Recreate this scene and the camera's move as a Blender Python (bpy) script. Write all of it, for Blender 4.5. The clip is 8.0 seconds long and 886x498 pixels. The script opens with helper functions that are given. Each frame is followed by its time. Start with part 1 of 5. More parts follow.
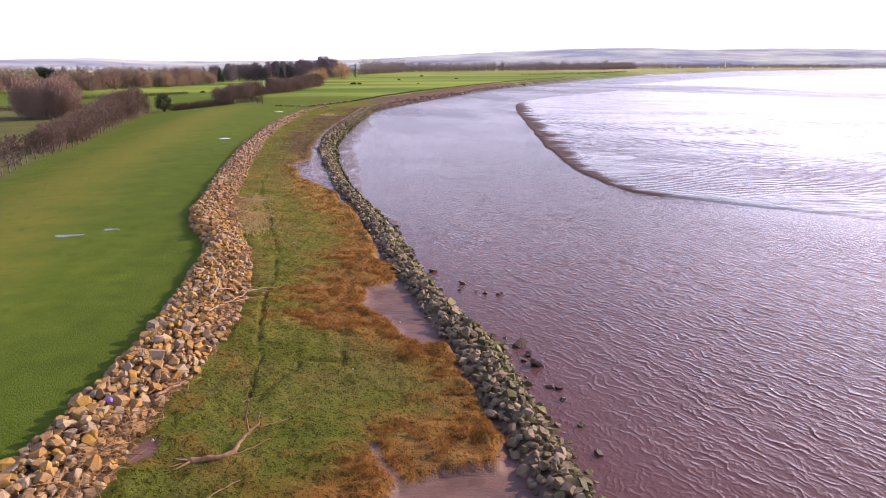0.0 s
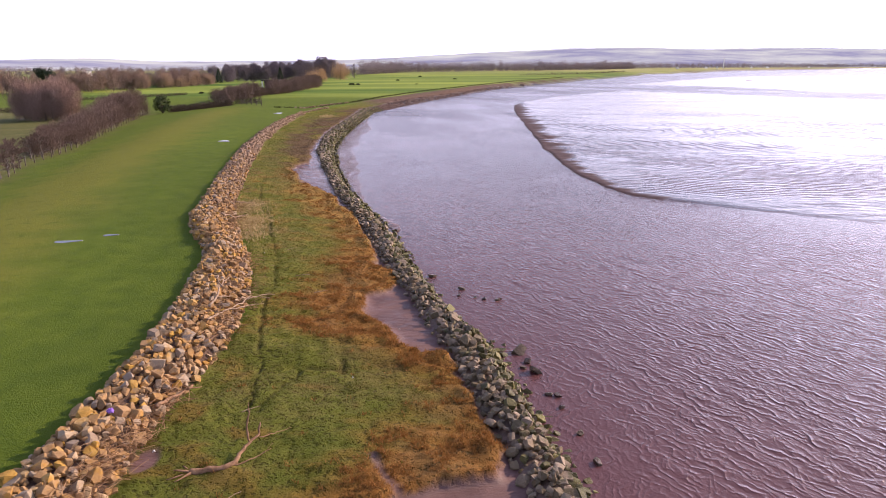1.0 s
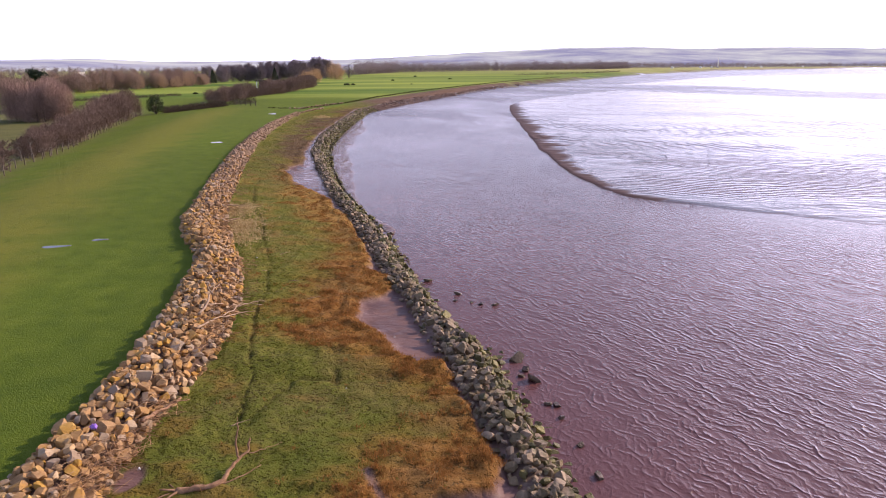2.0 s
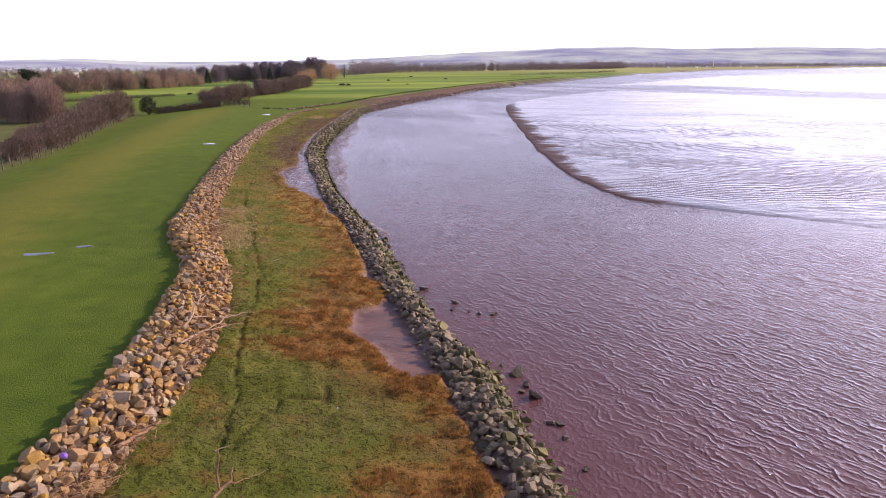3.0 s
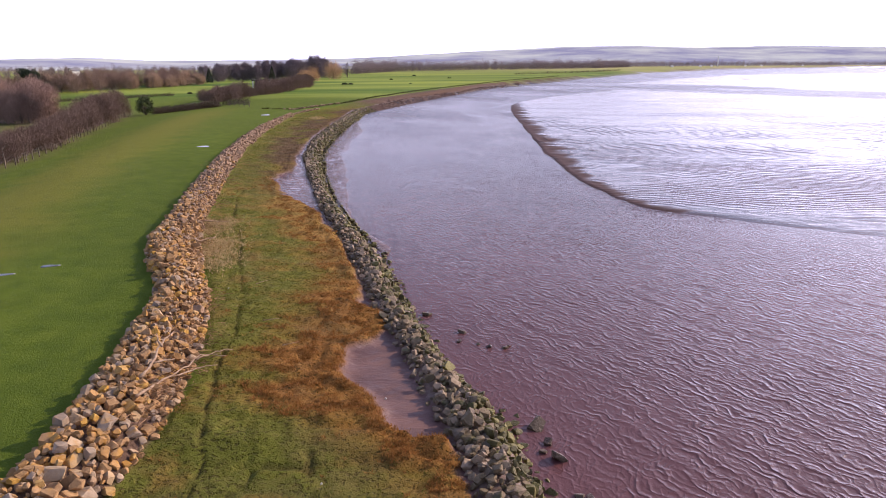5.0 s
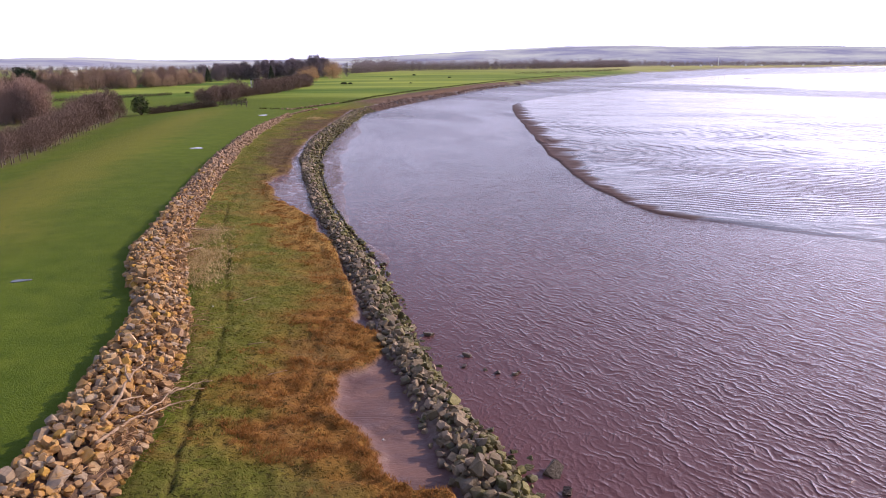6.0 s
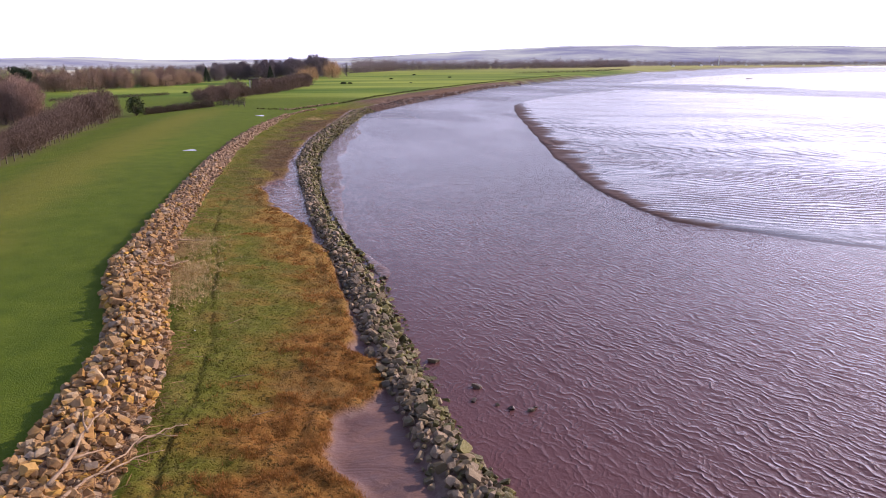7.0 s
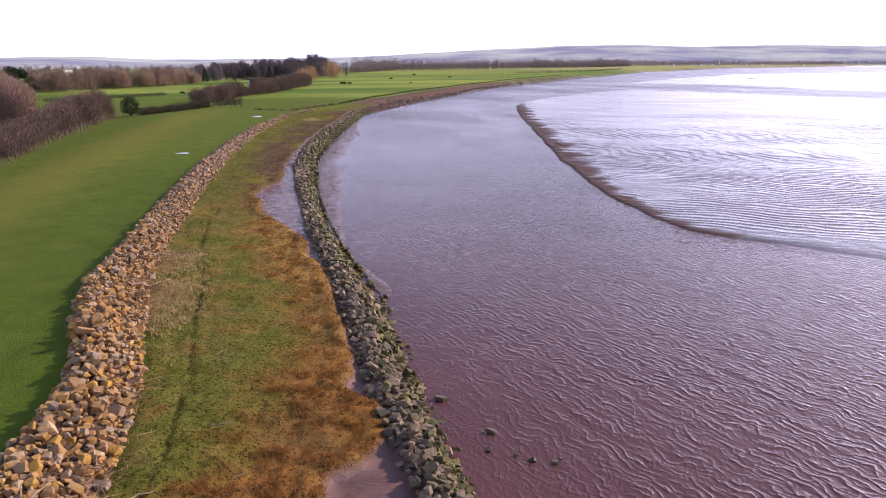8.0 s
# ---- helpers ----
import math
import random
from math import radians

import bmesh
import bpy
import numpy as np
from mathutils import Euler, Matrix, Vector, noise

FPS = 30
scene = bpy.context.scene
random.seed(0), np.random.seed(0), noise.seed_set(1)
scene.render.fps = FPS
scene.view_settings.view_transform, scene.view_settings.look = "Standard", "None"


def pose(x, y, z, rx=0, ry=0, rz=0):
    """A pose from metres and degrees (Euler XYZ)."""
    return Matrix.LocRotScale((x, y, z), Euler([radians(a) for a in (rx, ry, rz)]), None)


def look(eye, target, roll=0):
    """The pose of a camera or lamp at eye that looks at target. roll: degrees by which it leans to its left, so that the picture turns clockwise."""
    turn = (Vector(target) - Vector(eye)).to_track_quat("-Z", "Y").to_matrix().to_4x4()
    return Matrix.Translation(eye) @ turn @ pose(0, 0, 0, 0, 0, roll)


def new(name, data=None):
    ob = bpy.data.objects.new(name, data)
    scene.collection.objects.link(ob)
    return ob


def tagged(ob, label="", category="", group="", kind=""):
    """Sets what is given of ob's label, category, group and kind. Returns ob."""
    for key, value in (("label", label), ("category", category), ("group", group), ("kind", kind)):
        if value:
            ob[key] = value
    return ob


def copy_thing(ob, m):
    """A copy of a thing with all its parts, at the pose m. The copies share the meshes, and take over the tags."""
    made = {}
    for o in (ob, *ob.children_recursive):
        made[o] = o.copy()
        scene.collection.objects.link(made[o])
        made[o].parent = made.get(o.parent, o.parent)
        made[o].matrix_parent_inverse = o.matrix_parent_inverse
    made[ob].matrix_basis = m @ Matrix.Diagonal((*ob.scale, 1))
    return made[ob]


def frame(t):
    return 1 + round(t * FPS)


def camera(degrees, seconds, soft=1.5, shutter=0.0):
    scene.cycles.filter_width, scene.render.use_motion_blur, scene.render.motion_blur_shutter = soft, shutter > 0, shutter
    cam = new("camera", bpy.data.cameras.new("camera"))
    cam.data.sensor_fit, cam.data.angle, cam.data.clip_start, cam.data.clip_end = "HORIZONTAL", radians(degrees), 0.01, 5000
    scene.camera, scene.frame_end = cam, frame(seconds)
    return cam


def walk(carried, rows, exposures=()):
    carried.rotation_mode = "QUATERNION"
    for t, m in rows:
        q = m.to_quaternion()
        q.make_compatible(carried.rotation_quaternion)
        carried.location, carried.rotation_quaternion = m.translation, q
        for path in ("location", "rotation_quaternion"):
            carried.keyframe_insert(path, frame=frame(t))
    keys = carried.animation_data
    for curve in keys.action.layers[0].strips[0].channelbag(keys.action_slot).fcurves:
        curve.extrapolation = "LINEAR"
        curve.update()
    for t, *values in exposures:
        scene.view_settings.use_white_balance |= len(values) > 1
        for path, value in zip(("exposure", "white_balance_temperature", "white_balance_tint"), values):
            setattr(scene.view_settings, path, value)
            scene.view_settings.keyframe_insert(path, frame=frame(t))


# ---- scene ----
cam = camera(67.1, 8.0, soft=1.0)
METRES, EYE, TILT, LEAN, TURN = 15.5, 11.55, -15.3, 0.0, 0.0
ROWS = [
    (0.0, 0.0, 0.0, 0.0, -0.0, 0.0, -0.0),
    (0.5, -0.0005, -0.0044, 0.0118, -0.05, 0.02, 0.03),
    (1.0, -0.0011, -0.0064, 0.0205, -0.1, -0.01, 0.08),
    (1.5, -0.0012, 0.0068, 0.0268, -0.24, -0.02, 0.17),
    (3.0, -0.0013, 0.1182, 0.0596, -0.8, -0.02, 0.39),
    (3.5, -0.0015, 0.1678, 0.0734, -0.79, -0.03, 0.4),
    (4.0, -0.0024, 0.2298, 0.0896, -0.67, -0.04, 0.39),
    (4.5, -0.0031, 0.2976, 0.1105, -0.55, -0.07, 0.35),
    (6.0, -0.0128, 0.5443, 0.1747, -0.55, -0.14, 0.3),
    (6.5, -0.0195, 0.6369, 0.1972, -0.56, -0.14, 0.28),
    (7.0, -0.028, 0.7319, 0.2223, -0.56, -0.16, 0.29),
    (7.5, -0.0375, 0.8327, 0.2486, -0.55, -0.18, 0.33),
    (8.0, -0.0475, 0.9348, 0.2784, -0.58, -0.19, 0.29),
]
walk(cam, [(t, pose(0, 0, EYE, TILT, LEAN, TURN) @ pose(METRES * x, METRES * y, METRES * z, 90 + pitch, roll, yaw)) for t, x, y, z, yaw, pitch, roll in ROWS],
     exposures=((0.0, 0.41, 6400, 27.0), (1.5, 0.32, 6320, 27.0), (3.5, 0.23, 6220, 27.0), (8.0, 0.15, 6110, 27.0)))

# ---- world and light ----
SUN_AZ, SUN_EL = 62.0, 25.0          # degrees to the right of +y, degrees up
SUN_DIR = Vector((math.sin(radians(SUN_AZ)) * math.cos(radians(SUN_EL)),
                  math.cos(radians(SUN_AZ)) * math.cos(radians(SUN_EL)), math.sin(radians(SUN_EL))))

world = bpy.data.worlds.new("world")
scene.world = world
world.use_nodes = True
wn, wl = world.node_tree.nodes, world.node_tree.links
wn.clear()
w_out, w_bg = wn.new("ShaderNodeOutputWorld"), wn.new("ShaderNodeBackground")
w_sky = wn.new("ShaderNodeTexSky")
w_sky.sky_type = "NISHITA"
w_sky.sun_disc = False
w_sky.sun_elevation, w_sky.sun_rotation = radians(SUN_EL), radians(SUN_AZ)
w_sky.air_density, w_sky.dust_density, w_sky.ozone_density = 1.0, 1.2, 1.5
w_tc, w_map, w_noise = wn.new("ShaderNodeTexCoord"), wn.new("ShaderNodeMapping"), wn.new("ShaderNodeTexNoise")
w_map.inputs["Scale"].default_value = (1.2, 1.2, 6.0)
w_noise.inputs["Scale"].default_value, w_noise.inputs["Detail"].default_value = 2.2, 6.0
w_ramp = wn.new("ShaderNodeMapRange")
w_ramp.inputs["From Min"].default_value, w_ramp.inputs["From Max"].default_value = 0.4, 0.7
w_ramp.inputs["To Min"].default_value, w_ramp.inputs["To Max"].default_value = 0.0, 0.14
w_sep, w_low, w_add = wn.new("ShaderNodeSeparateXYZ"), wn.new("ShaderNodeMapRange"), wn.new("ShaderNodeMath")
w_low.inputs["From Min"].default_value, w_low.inputs["From Max"].default_value = 0.02, 0.24   # haze thins out with height
w_low.inputs["To Min"].default_value, w_low.inputs["To Max"].default_value = 0.92, 0.06
w_add.operation, w_add.use_clamp = "ADD", True
wl.new(w_tc.outputs["Generated"], w_sep.inputs["Vector"])
wl.new(w_sep.outputs["Z"], w_low.inputs["Value"])
wl.new(w_low.outputs["Result"], w_add.inputs[0])
wl.new(w_ramp.outputs["Result"], w_add.inputs[1])
w_mix = wn.new("ShaderNodeMix")
w_mix.data_type = "RGBA"
w_dot, w_glow, w_veil = wn.new("ShaderNodeVectorMath"), wn.new("ShaderNodeMapRange"), wn.new("ShaderNodeVectorMath")
w_dot.operation, w_dot.inputs[1].default_value = "DOT_PRODUCT", SUN_DIR
w_glow.interpolation_type = "SMOOTHSTEP"
w_glow.inputs["From Min"].default_value, w_glow.inputs["From Max"].default_value = 0.6, 1.0   # haze is brighter towards the sun
w_glow.inputs["To Min"].default_value, w_glow.inputs["To Max"].default_value = 1.0, 3.2
w_veil.operation, w_veil.inputs[0].default_value = "SCALE", (10.3, 10.3, 12.9)
wl.new(w_tc.outputs["Generated"], w_dot.inputs[0])
wl.new(w_dot.outputs["Value"], w_glow.inputs["Value"])
wl.new(w_glow.outputs["Result"], w_veil.inputs["Scale"])
wl.new(w_veil.outputs["Vector"], w_mix.inputs["B"])
wl.new(w_tc.outputs["Generated"], w_map.inputs["Vector"])
wl.new(w_map.outputs["Vector"], w_noise.inputs["Vector"])
wl.new(w_noise.outputs["Fac"], w_ramp.inputs["Value"])
wl.new(w_add.outputs["Value"], w_mix.inputs["Factor"])
wl.new(w_sky.outputs["Color"], w_mix.inputs["A"])
wl.new(w_mix.outputs["Result"], w_bg.inputs["Color"])
w_bg.inputs["Strength"].default_value = 0.12
wl.new(w_bg.outputs["Background"], w_out.inputs["Surface"])

sun_data = bpy.data.lights.new("sun", "SUN")
sun_data.energy, sun_data.angle, sun_data.color = 4.0, radians(1.0), (1.0, 0.80, 0.54)
sun = new("sun", sun_data)
sun.matrix_world = look(SUN_DIR * 200, (0, 0, 0))


# ---- materials ----
class Mat:
    """A small wrapper for building one node material."""

    def __init__(self, name, rough=0.8, spec=0.3):
        self.m = bpy.data.materials.new(name)
        self.m.use_nodes = True
        self.n, self.l = self.m.node_tree.nodes, self.m.node_tree.links
        self.bsdf = self.n["Principled BSDF"]
        self.bsdf.inputs["Roughness"].default_value = rough
        self.bsdf.inputs["Specular IOR Level"].default_value = spec
        self.geo = self.n.new("ShaderNodeNewGeometry")

    def put(self, a, b):
        self.l.new(a, b)

    def noise(self, scale, detail=4.0, rough=0.6, stretch=None, turn=0.0, dist=0.0, local=False):
        t = self.n.new("ShaderNodeTexNoise")
        t.inputs["Scale"].default_value, t.inputs["Detail"].default_value = scale, detail
        t.inputs["Roughness"].default_value, t.inputs["Distortion"].default_value = rough, dist
        src = self.geo.outputs["Position"]
        if local:
            src = self.n.new("ShaderNodeTexCoord").outputs["Object"]
        if stretch:
            mp = self.n.new("ShaderNodeMapping")
            mp.vector_type = "TEXTURE"
            mp.inputs["Scale"].default_value = stretch
            mp.inputs["Rotation"].default_value = (0, 0, radians(turn))
            self.put(src, mp.inputs["Vector"])
            src = mp.outputs["Vector"]
        self.put(src, t.inputs["Vector"])
        return t.outputs["Fac"]

    def ramp(self, fac, stops):
        r = self.n.new("ShaderNodeValToRGB")
        e = r.color_ramp.elements
        while len(e) < len(stops):
            e.new(0.5)
        for el, (p, c) in zip(e, stops):
            el.position, el.color = p, (*c, 1)
        self.put(fac, r.inputs["Fac"])
        return r.outputs["Color"]

    def span(self, v, a, b, c=0.0, d=1.0):
        r = self.n.new("ShaderNodeMapRange")
        for k, x in (("From Min", a), ("From Max", b), ("To Min", c), ("To Max", d)):
            r.inputs[k].default_value = x
        self.put(v, r.inputs["Value"])
        return r.outputs["Result"]

    def math(self, op, a, b):
        r = self.n.new("ShaderNodeMath")
        r.operation = op
        for i, v in enumerate((a, b)):
            if isinstance(v, (int, float)):
                r.inputs[i].default_value = v
            else:
                self.put(v, r.inputs[i])
        return r.outputs[0]

    def mix(self, fac, a, b, blend="MIX"):
        r = self.n.new("ShaderNodeMix")
        r.data_type, r.blend_type = "RGBA", blend
        for k, v in (("Factor", fac), ("A", a), ("B", b)):
            if isinstance(v, (int, float)):
                r.inputs[k].default_value = v
            elif isinstance(v, tuple):
                r.inputs[k].default_value = (*v, 1)
            else:
                self.put(v, r.inputs[k])
        return r.outputs["Result"]

    def crests(self, turn, length, warp_scale, warp, soft=1.0):
        """Bent parallel ridges with sharp tops, 0 in the troughs and 1 on the tops; turn: degrees from x across the ridges."""
        sep = self.n.new("ShaderNodeSeparateXYZ")
        self.put(self.geo.outputs["Position"], sep.inputs["Vector"])
        a = radians(turn)
        u = self.math("ADD", self.math("MULTIPLY", sep.outputs["X"], math.cos(a) / length), self.math("MULTIPLY", sep.outputs["Y"], math.sin(a) / length))
        bend = self.math("MULTIPLY", self.math("SUBTRACT", self.noise(warp_scale, 2.5, 0.55), 0.5), warp)
        s = self.math("ABSOLUTE", self.math("SINE", self.math("MULTIPLY", self.math("ADD", u, bend), math.pi), 0.0), 0.0)
        return self.math("POWER", self.math("SUBTRACT", 1.0, s), soft)

    def place(self, axis):
        sep = self.n.new("ShaderNodeSeparateXYZ")
        self.put(self.geo.outputs["Position"], sep.inputs["Vector"])
        return sep.outputs[axis]

    def attr(self, name):
        a = self.n.new("ShaderNodeAttribute")
        a.attribute_name = name
        sep = self.n.new("ShaderNodeSeparateColor")
        self.put(a.outputs["Color"], sep.inputs["Color"])
        return sep.outputs["Red"], sep.outputs["Green"], sep.outputs["Blue"]

    def luck(self):
        """One random number for each object and each loose piece of a mesh."""
        o = self.n.new("ShaderNodeObjectInfo")
        return self.math("FRACT", self.math("ADD", o.outputs["Random"], self.geo.outputs["Random Per Island"]), 0.0)

    def thin(self, share, c):
        """Lets part of the light through a thin blade."""
        t, mx = self.n.new("ShaderNodeBsdfTranslucent"), self.n.new("ShaderNodeMixShader")
        mx.inputs["Fac"].default_value = share
        self.put(c, t.inputs["Color"])
        self.put(self.bsdf.outputs["BSDF"], mx.inputs[1])
        self.put(t.outputs["BSDF"], mx.inputs[2])
        self.put(mx.outputs["Shader"], self.n["Material Output"].inputs["Surface"])

    def colour(self, c):
        self.put(c, self.bsdf.inputs["Base Color"])

    def rough(self, r):
        self.put(r, self.bsdf.inputs["Roughness"])

    def bump(self, h, strength, dist):
        b = self.n.new("ShaderNodeBump")
        b.inputs["Strength"].default_value, b.inputs["Distance"].default_value = strength, dist
        self.put(h, b.inputs["Height"])
        self.put(b.outputs["Normal"], self.bsdf.inputs["Normal"])


def mat_ground():
    m = Mat("ground_cover", 0.95, 0.1)
    marsh, orange, mud = m.attr("zone_a")
    rubble, rough_g, rut = m.attr("zone_b")
    sunlit_mown, bright, brown = m.attr("zone_c")
    big, mid, fine = m.noise(0.05, 3), m.noise(0.6, 5), m.noise(9.0, 5, 0.7)
    field = m.ramp(mid, [(0.3, (0.102, 0.152, 0.014)), (0.55, (0.138, 0.194, 0.017)), (0.75, (0.182, 0.228, 0.024))])
    field = m.mix(m.span(big, 0.35, 0.65), field, m.mix(0.5, field, (0.105, 0.14, 0.02)))
    # olive band along the crest, the sunlight on it put into the grass colour
    field = m.mix(m.math("MULTIPLY", sunlit_mown, 0.72), field, (0.235, 0.225, 0.034))
    field = m.mix(m.math("MULTIPLY", m.span(fine, 0.35, 0.7), 0.4), field, (0.045, 0.085, 0.01))
    field = m.mix(m.span(m.noise(1.1, 2, 0.5), 0.60, 0.70, 0.0, 0.35), field, (0.055, 0.092, 0.010))
    # field is darker green towards the stone bank
    deep_green, _, _ = m.attr("zone_d")
    field = m.mix(m.math("MULTIPLY", deep_green, 0.4), field, m.ramp(mid, [(0.3, (0.046, 0.092, 0.008)), (0.7, (0.080, 0.128, 0.012))]))
    strips = m.span(m.noise(0.02, 5, 0.6, (5, 1, 1), 12), 0.4, 0.62)
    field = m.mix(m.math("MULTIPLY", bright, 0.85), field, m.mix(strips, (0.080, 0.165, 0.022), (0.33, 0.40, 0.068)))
    # far fields pale with distance, the haze put into their colour
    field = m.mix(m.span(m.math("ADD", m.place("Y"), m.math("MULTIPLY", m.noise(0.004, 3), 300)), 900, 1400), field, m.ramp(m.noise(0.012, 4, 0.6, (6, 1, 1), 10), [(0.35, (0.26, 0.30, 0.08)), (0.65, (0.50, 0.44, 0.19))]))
    pasture = m.ramp(m.noise(0.25, 6), [(0.3, (0.105, 0.115, 0.036)), (0.7, (0.165, 0.16, 0.055))])
    field = m.mix(rough_g, field, pasture)
    green = m.ramp(m.noise(1.1, 6, 0.65), [(0.3, (0.102, 0.112, 0.017)), (0.5, (0.140, 0.147, 0.022)), (0.72, (0.21, 0.178, 0.040))])
    sedge = m.ramp(m.noise(1.6, 6, 0.65), [(0.28, (0.125, 0.068, 0.022)), (0.5, (0.255, 0.118, 0.029)), (0.75, (0.34, 0.180, 0.047))])
    # far marsh brightened through its colour: sedge grows lighter with distance
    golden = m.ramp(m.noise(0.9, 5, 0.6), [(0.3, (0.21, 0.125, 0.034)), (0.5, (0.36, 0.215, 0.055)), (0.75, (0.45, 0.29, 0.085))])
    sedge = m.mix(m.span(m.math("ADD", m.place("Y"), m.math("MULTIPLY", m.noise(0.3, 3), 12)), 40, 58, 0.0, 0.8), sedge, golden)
    green = m.mix(m.math("MULTIPLY", m.span(m.math("ADD", m.place("Y"), m.math("MULTIPLY", m.noise(0.22, 3), 14)), 24, 34, 0.75, 0.0), 1.0), green, m.ramp(m.noise(0.9, 5), [(0.3, (0.074, 0.098, 0.013)), (0.7, (0.120, 0.138, 0.021))]))
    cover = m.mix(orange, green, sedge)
    # dark dots painted as the shade in the gaps between tussocks
    shade_pits = m.span(m.noise(7.5, 2, 0.55), 0.55, 0.63)
    cover = m.mix(m.math("MULTIPLY", shade_pits, m.span(m.noise(0.7, 3), 0.3, 0.6, 0.25, 0.65)), cover, (0.040, 0.034, 0.011))
    cover = m.mix(m.span(m.noise(0.3, 5, 0.65), 0.5, 0.68, 0.0, 0.45), cover, (0.17, 0.12, 0.05))
    cover = m.mix(m.math("MULTIPLY", brown, 0.85), cover, m.ramp(m.noise(0.5, 4), [(0.35, (0.085, 0.048, 0.032)), (0.65, (0.15, 0.095, 0.055))]))
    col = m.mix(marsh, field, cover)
    mudc = m.ramp(m.noise(0.9, 5, 0.6, (2.0, 1, 1), 20), [(0.3, (0.095, 0.048, 0.042)), (0.7, (0.19, 0.104, 0.091))])
    col = m.mix(mud, col, mudc)
    col = m.mix(rubble, col, m.ramp(m.noise(5, 4), [(0.3, (0.09, 0.056, 0.04)), (0.7, (0.19, 0.125, 0.088))]))
    col = m.mix(m.math("MULTIPLY", rut, 0.45), col, (0.045, 0.03, 0.018))
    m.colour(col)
    drained = m.span(m.place("Y"), 38, 60, 0.38, 0.0)   # the pans nearer by have drained
    wet = m.math("ADD", m.span(m.noise(1.8, 4, 0.65, (2.0, 1, 1), 20), 0.4, 0.62, 0.04, 0.42), drained)
    wet = m.math("MULTIPLY", wet, m.span(m.place("Y"), 46, 60, 1.0, 0.5))
    m.rough(m.mix(mud, (0.95, 0.95, 0.95), wet))
    m.put(m.span(mud, 0, 1, 0.1, 0.5), m.bsdf.inputs["Specular IOR Level"])
    rills = m.math("MULTIPLY", m.math("MULTIPLY", m.noise(1.5, 4, 0.6, (2.2, 1, 1), 15, 0.8), mud), m.span(m.place("Y"), 46, 62, 1.4, 5.0))
    clods = m.math("MULTIPLY", m.math("MULTIPLY", shade_pits, m.math("SUBTRACT", marsh, mud)), -0.9)
    m.bump(m.math("ADD", m.math("ADD", m.math("ADD", m.math("MULTIPLY", fine, m.span(mud, 0, 1, 1.0, 0.25)), clods), rills), m.math("MULTIPLY", m.noise(22.0, 3), m.span(mud, 0, 1, 0.6, 0.05))), 0.9, 0.08)
    return m.m


def mat_water():
    m = Mat("river_water", 0.1, 0.5)
    m.bsdf.inputs["IOR"].default_value = 1.33
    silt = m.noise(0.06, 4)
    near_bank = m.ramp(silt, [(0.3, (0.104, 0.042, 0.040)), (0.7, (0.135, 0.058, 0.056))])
    m.colour(m.mix(m.span(m.place("Y"), 38, 85), near_bank, m.ramp(silt, [(0.3, (0.090, 0.058, 0.066)), (0.7, (0.118, 0.078, 0.088))])))   # bluer further out, the reflected sky put into the water colour
    lee, shore, _ = m.attr("lee")
    y = m.place("Y")
    gusts = m.span(m.noise(0.11, 3, 0.6), 0.3, 0.7, 0.55, 1.25)
    broken = m.span(m.noise(1.15, 3, 0.6), 0.36, 0.64, 0.0, 1.35)       # crests come and go along their length
    long_crest = m.math("MULTIPLY", m.crests(29, 0.43, 0.8, 3.9, 1.4), m.math("MULTIPLY", broken, 0.032))
    short_crest = m.math("MULTIPLY", m.crests(40, 0.27, 0.95, 4.2, 1.2), m.math("MULTIPLY", m.span(m.noise(1.7, 2), 0.35, 0.65, 0.0, 1.0), 0.020))
    cross = m.math("MULTIPLY", m.crests(-24, 0.23, 1.4, 3.8, 1.2), m.math("MULTIPLY", m.span(m.noise(1.1, 2), 0.40, 0.64, 0.0, 1.0), 0.012))
    fine = m.math("MULTIPLY", m.noise(9.0, 4, 0.65, (1, 1.6, 1), 28, 0.5), 0.016)
    waves_open = m.math("MULTIPLY", m.math("ADD", long_crest, short_crest), m.math("MULTIPLY", gusts, m.span(shore, 0, 1, 0.30, 1.0)))
    h = m.math("ADD", m.math("ADD", waves_open, cross), fine)
    ruffle = m.math("MULTIPLY", m.span(y, 40, 130, 1.0, 0.62), m.span(lee, 0, 1, 1.0, 0.3))
    m.bump(m.math("MULTIPLY", h, ruffle), 1.0, 1.0)
    patches = m.span(m.noise(0.035, 4, 0.6, (1, 2.0, 1), 20, 0.6), 0.38, 0.64, -0.05, 0.06)
    m.rough(m.math("ADD", m.math("ADD", m.span(y, 40, 170, 0.08, 0.22), m.span(y, 190, 320, 0.0, 0.05)), m.math("MULTIPLY", patches, m.span(y, 40, 90))))   # choppier in the open reach
    return m.m


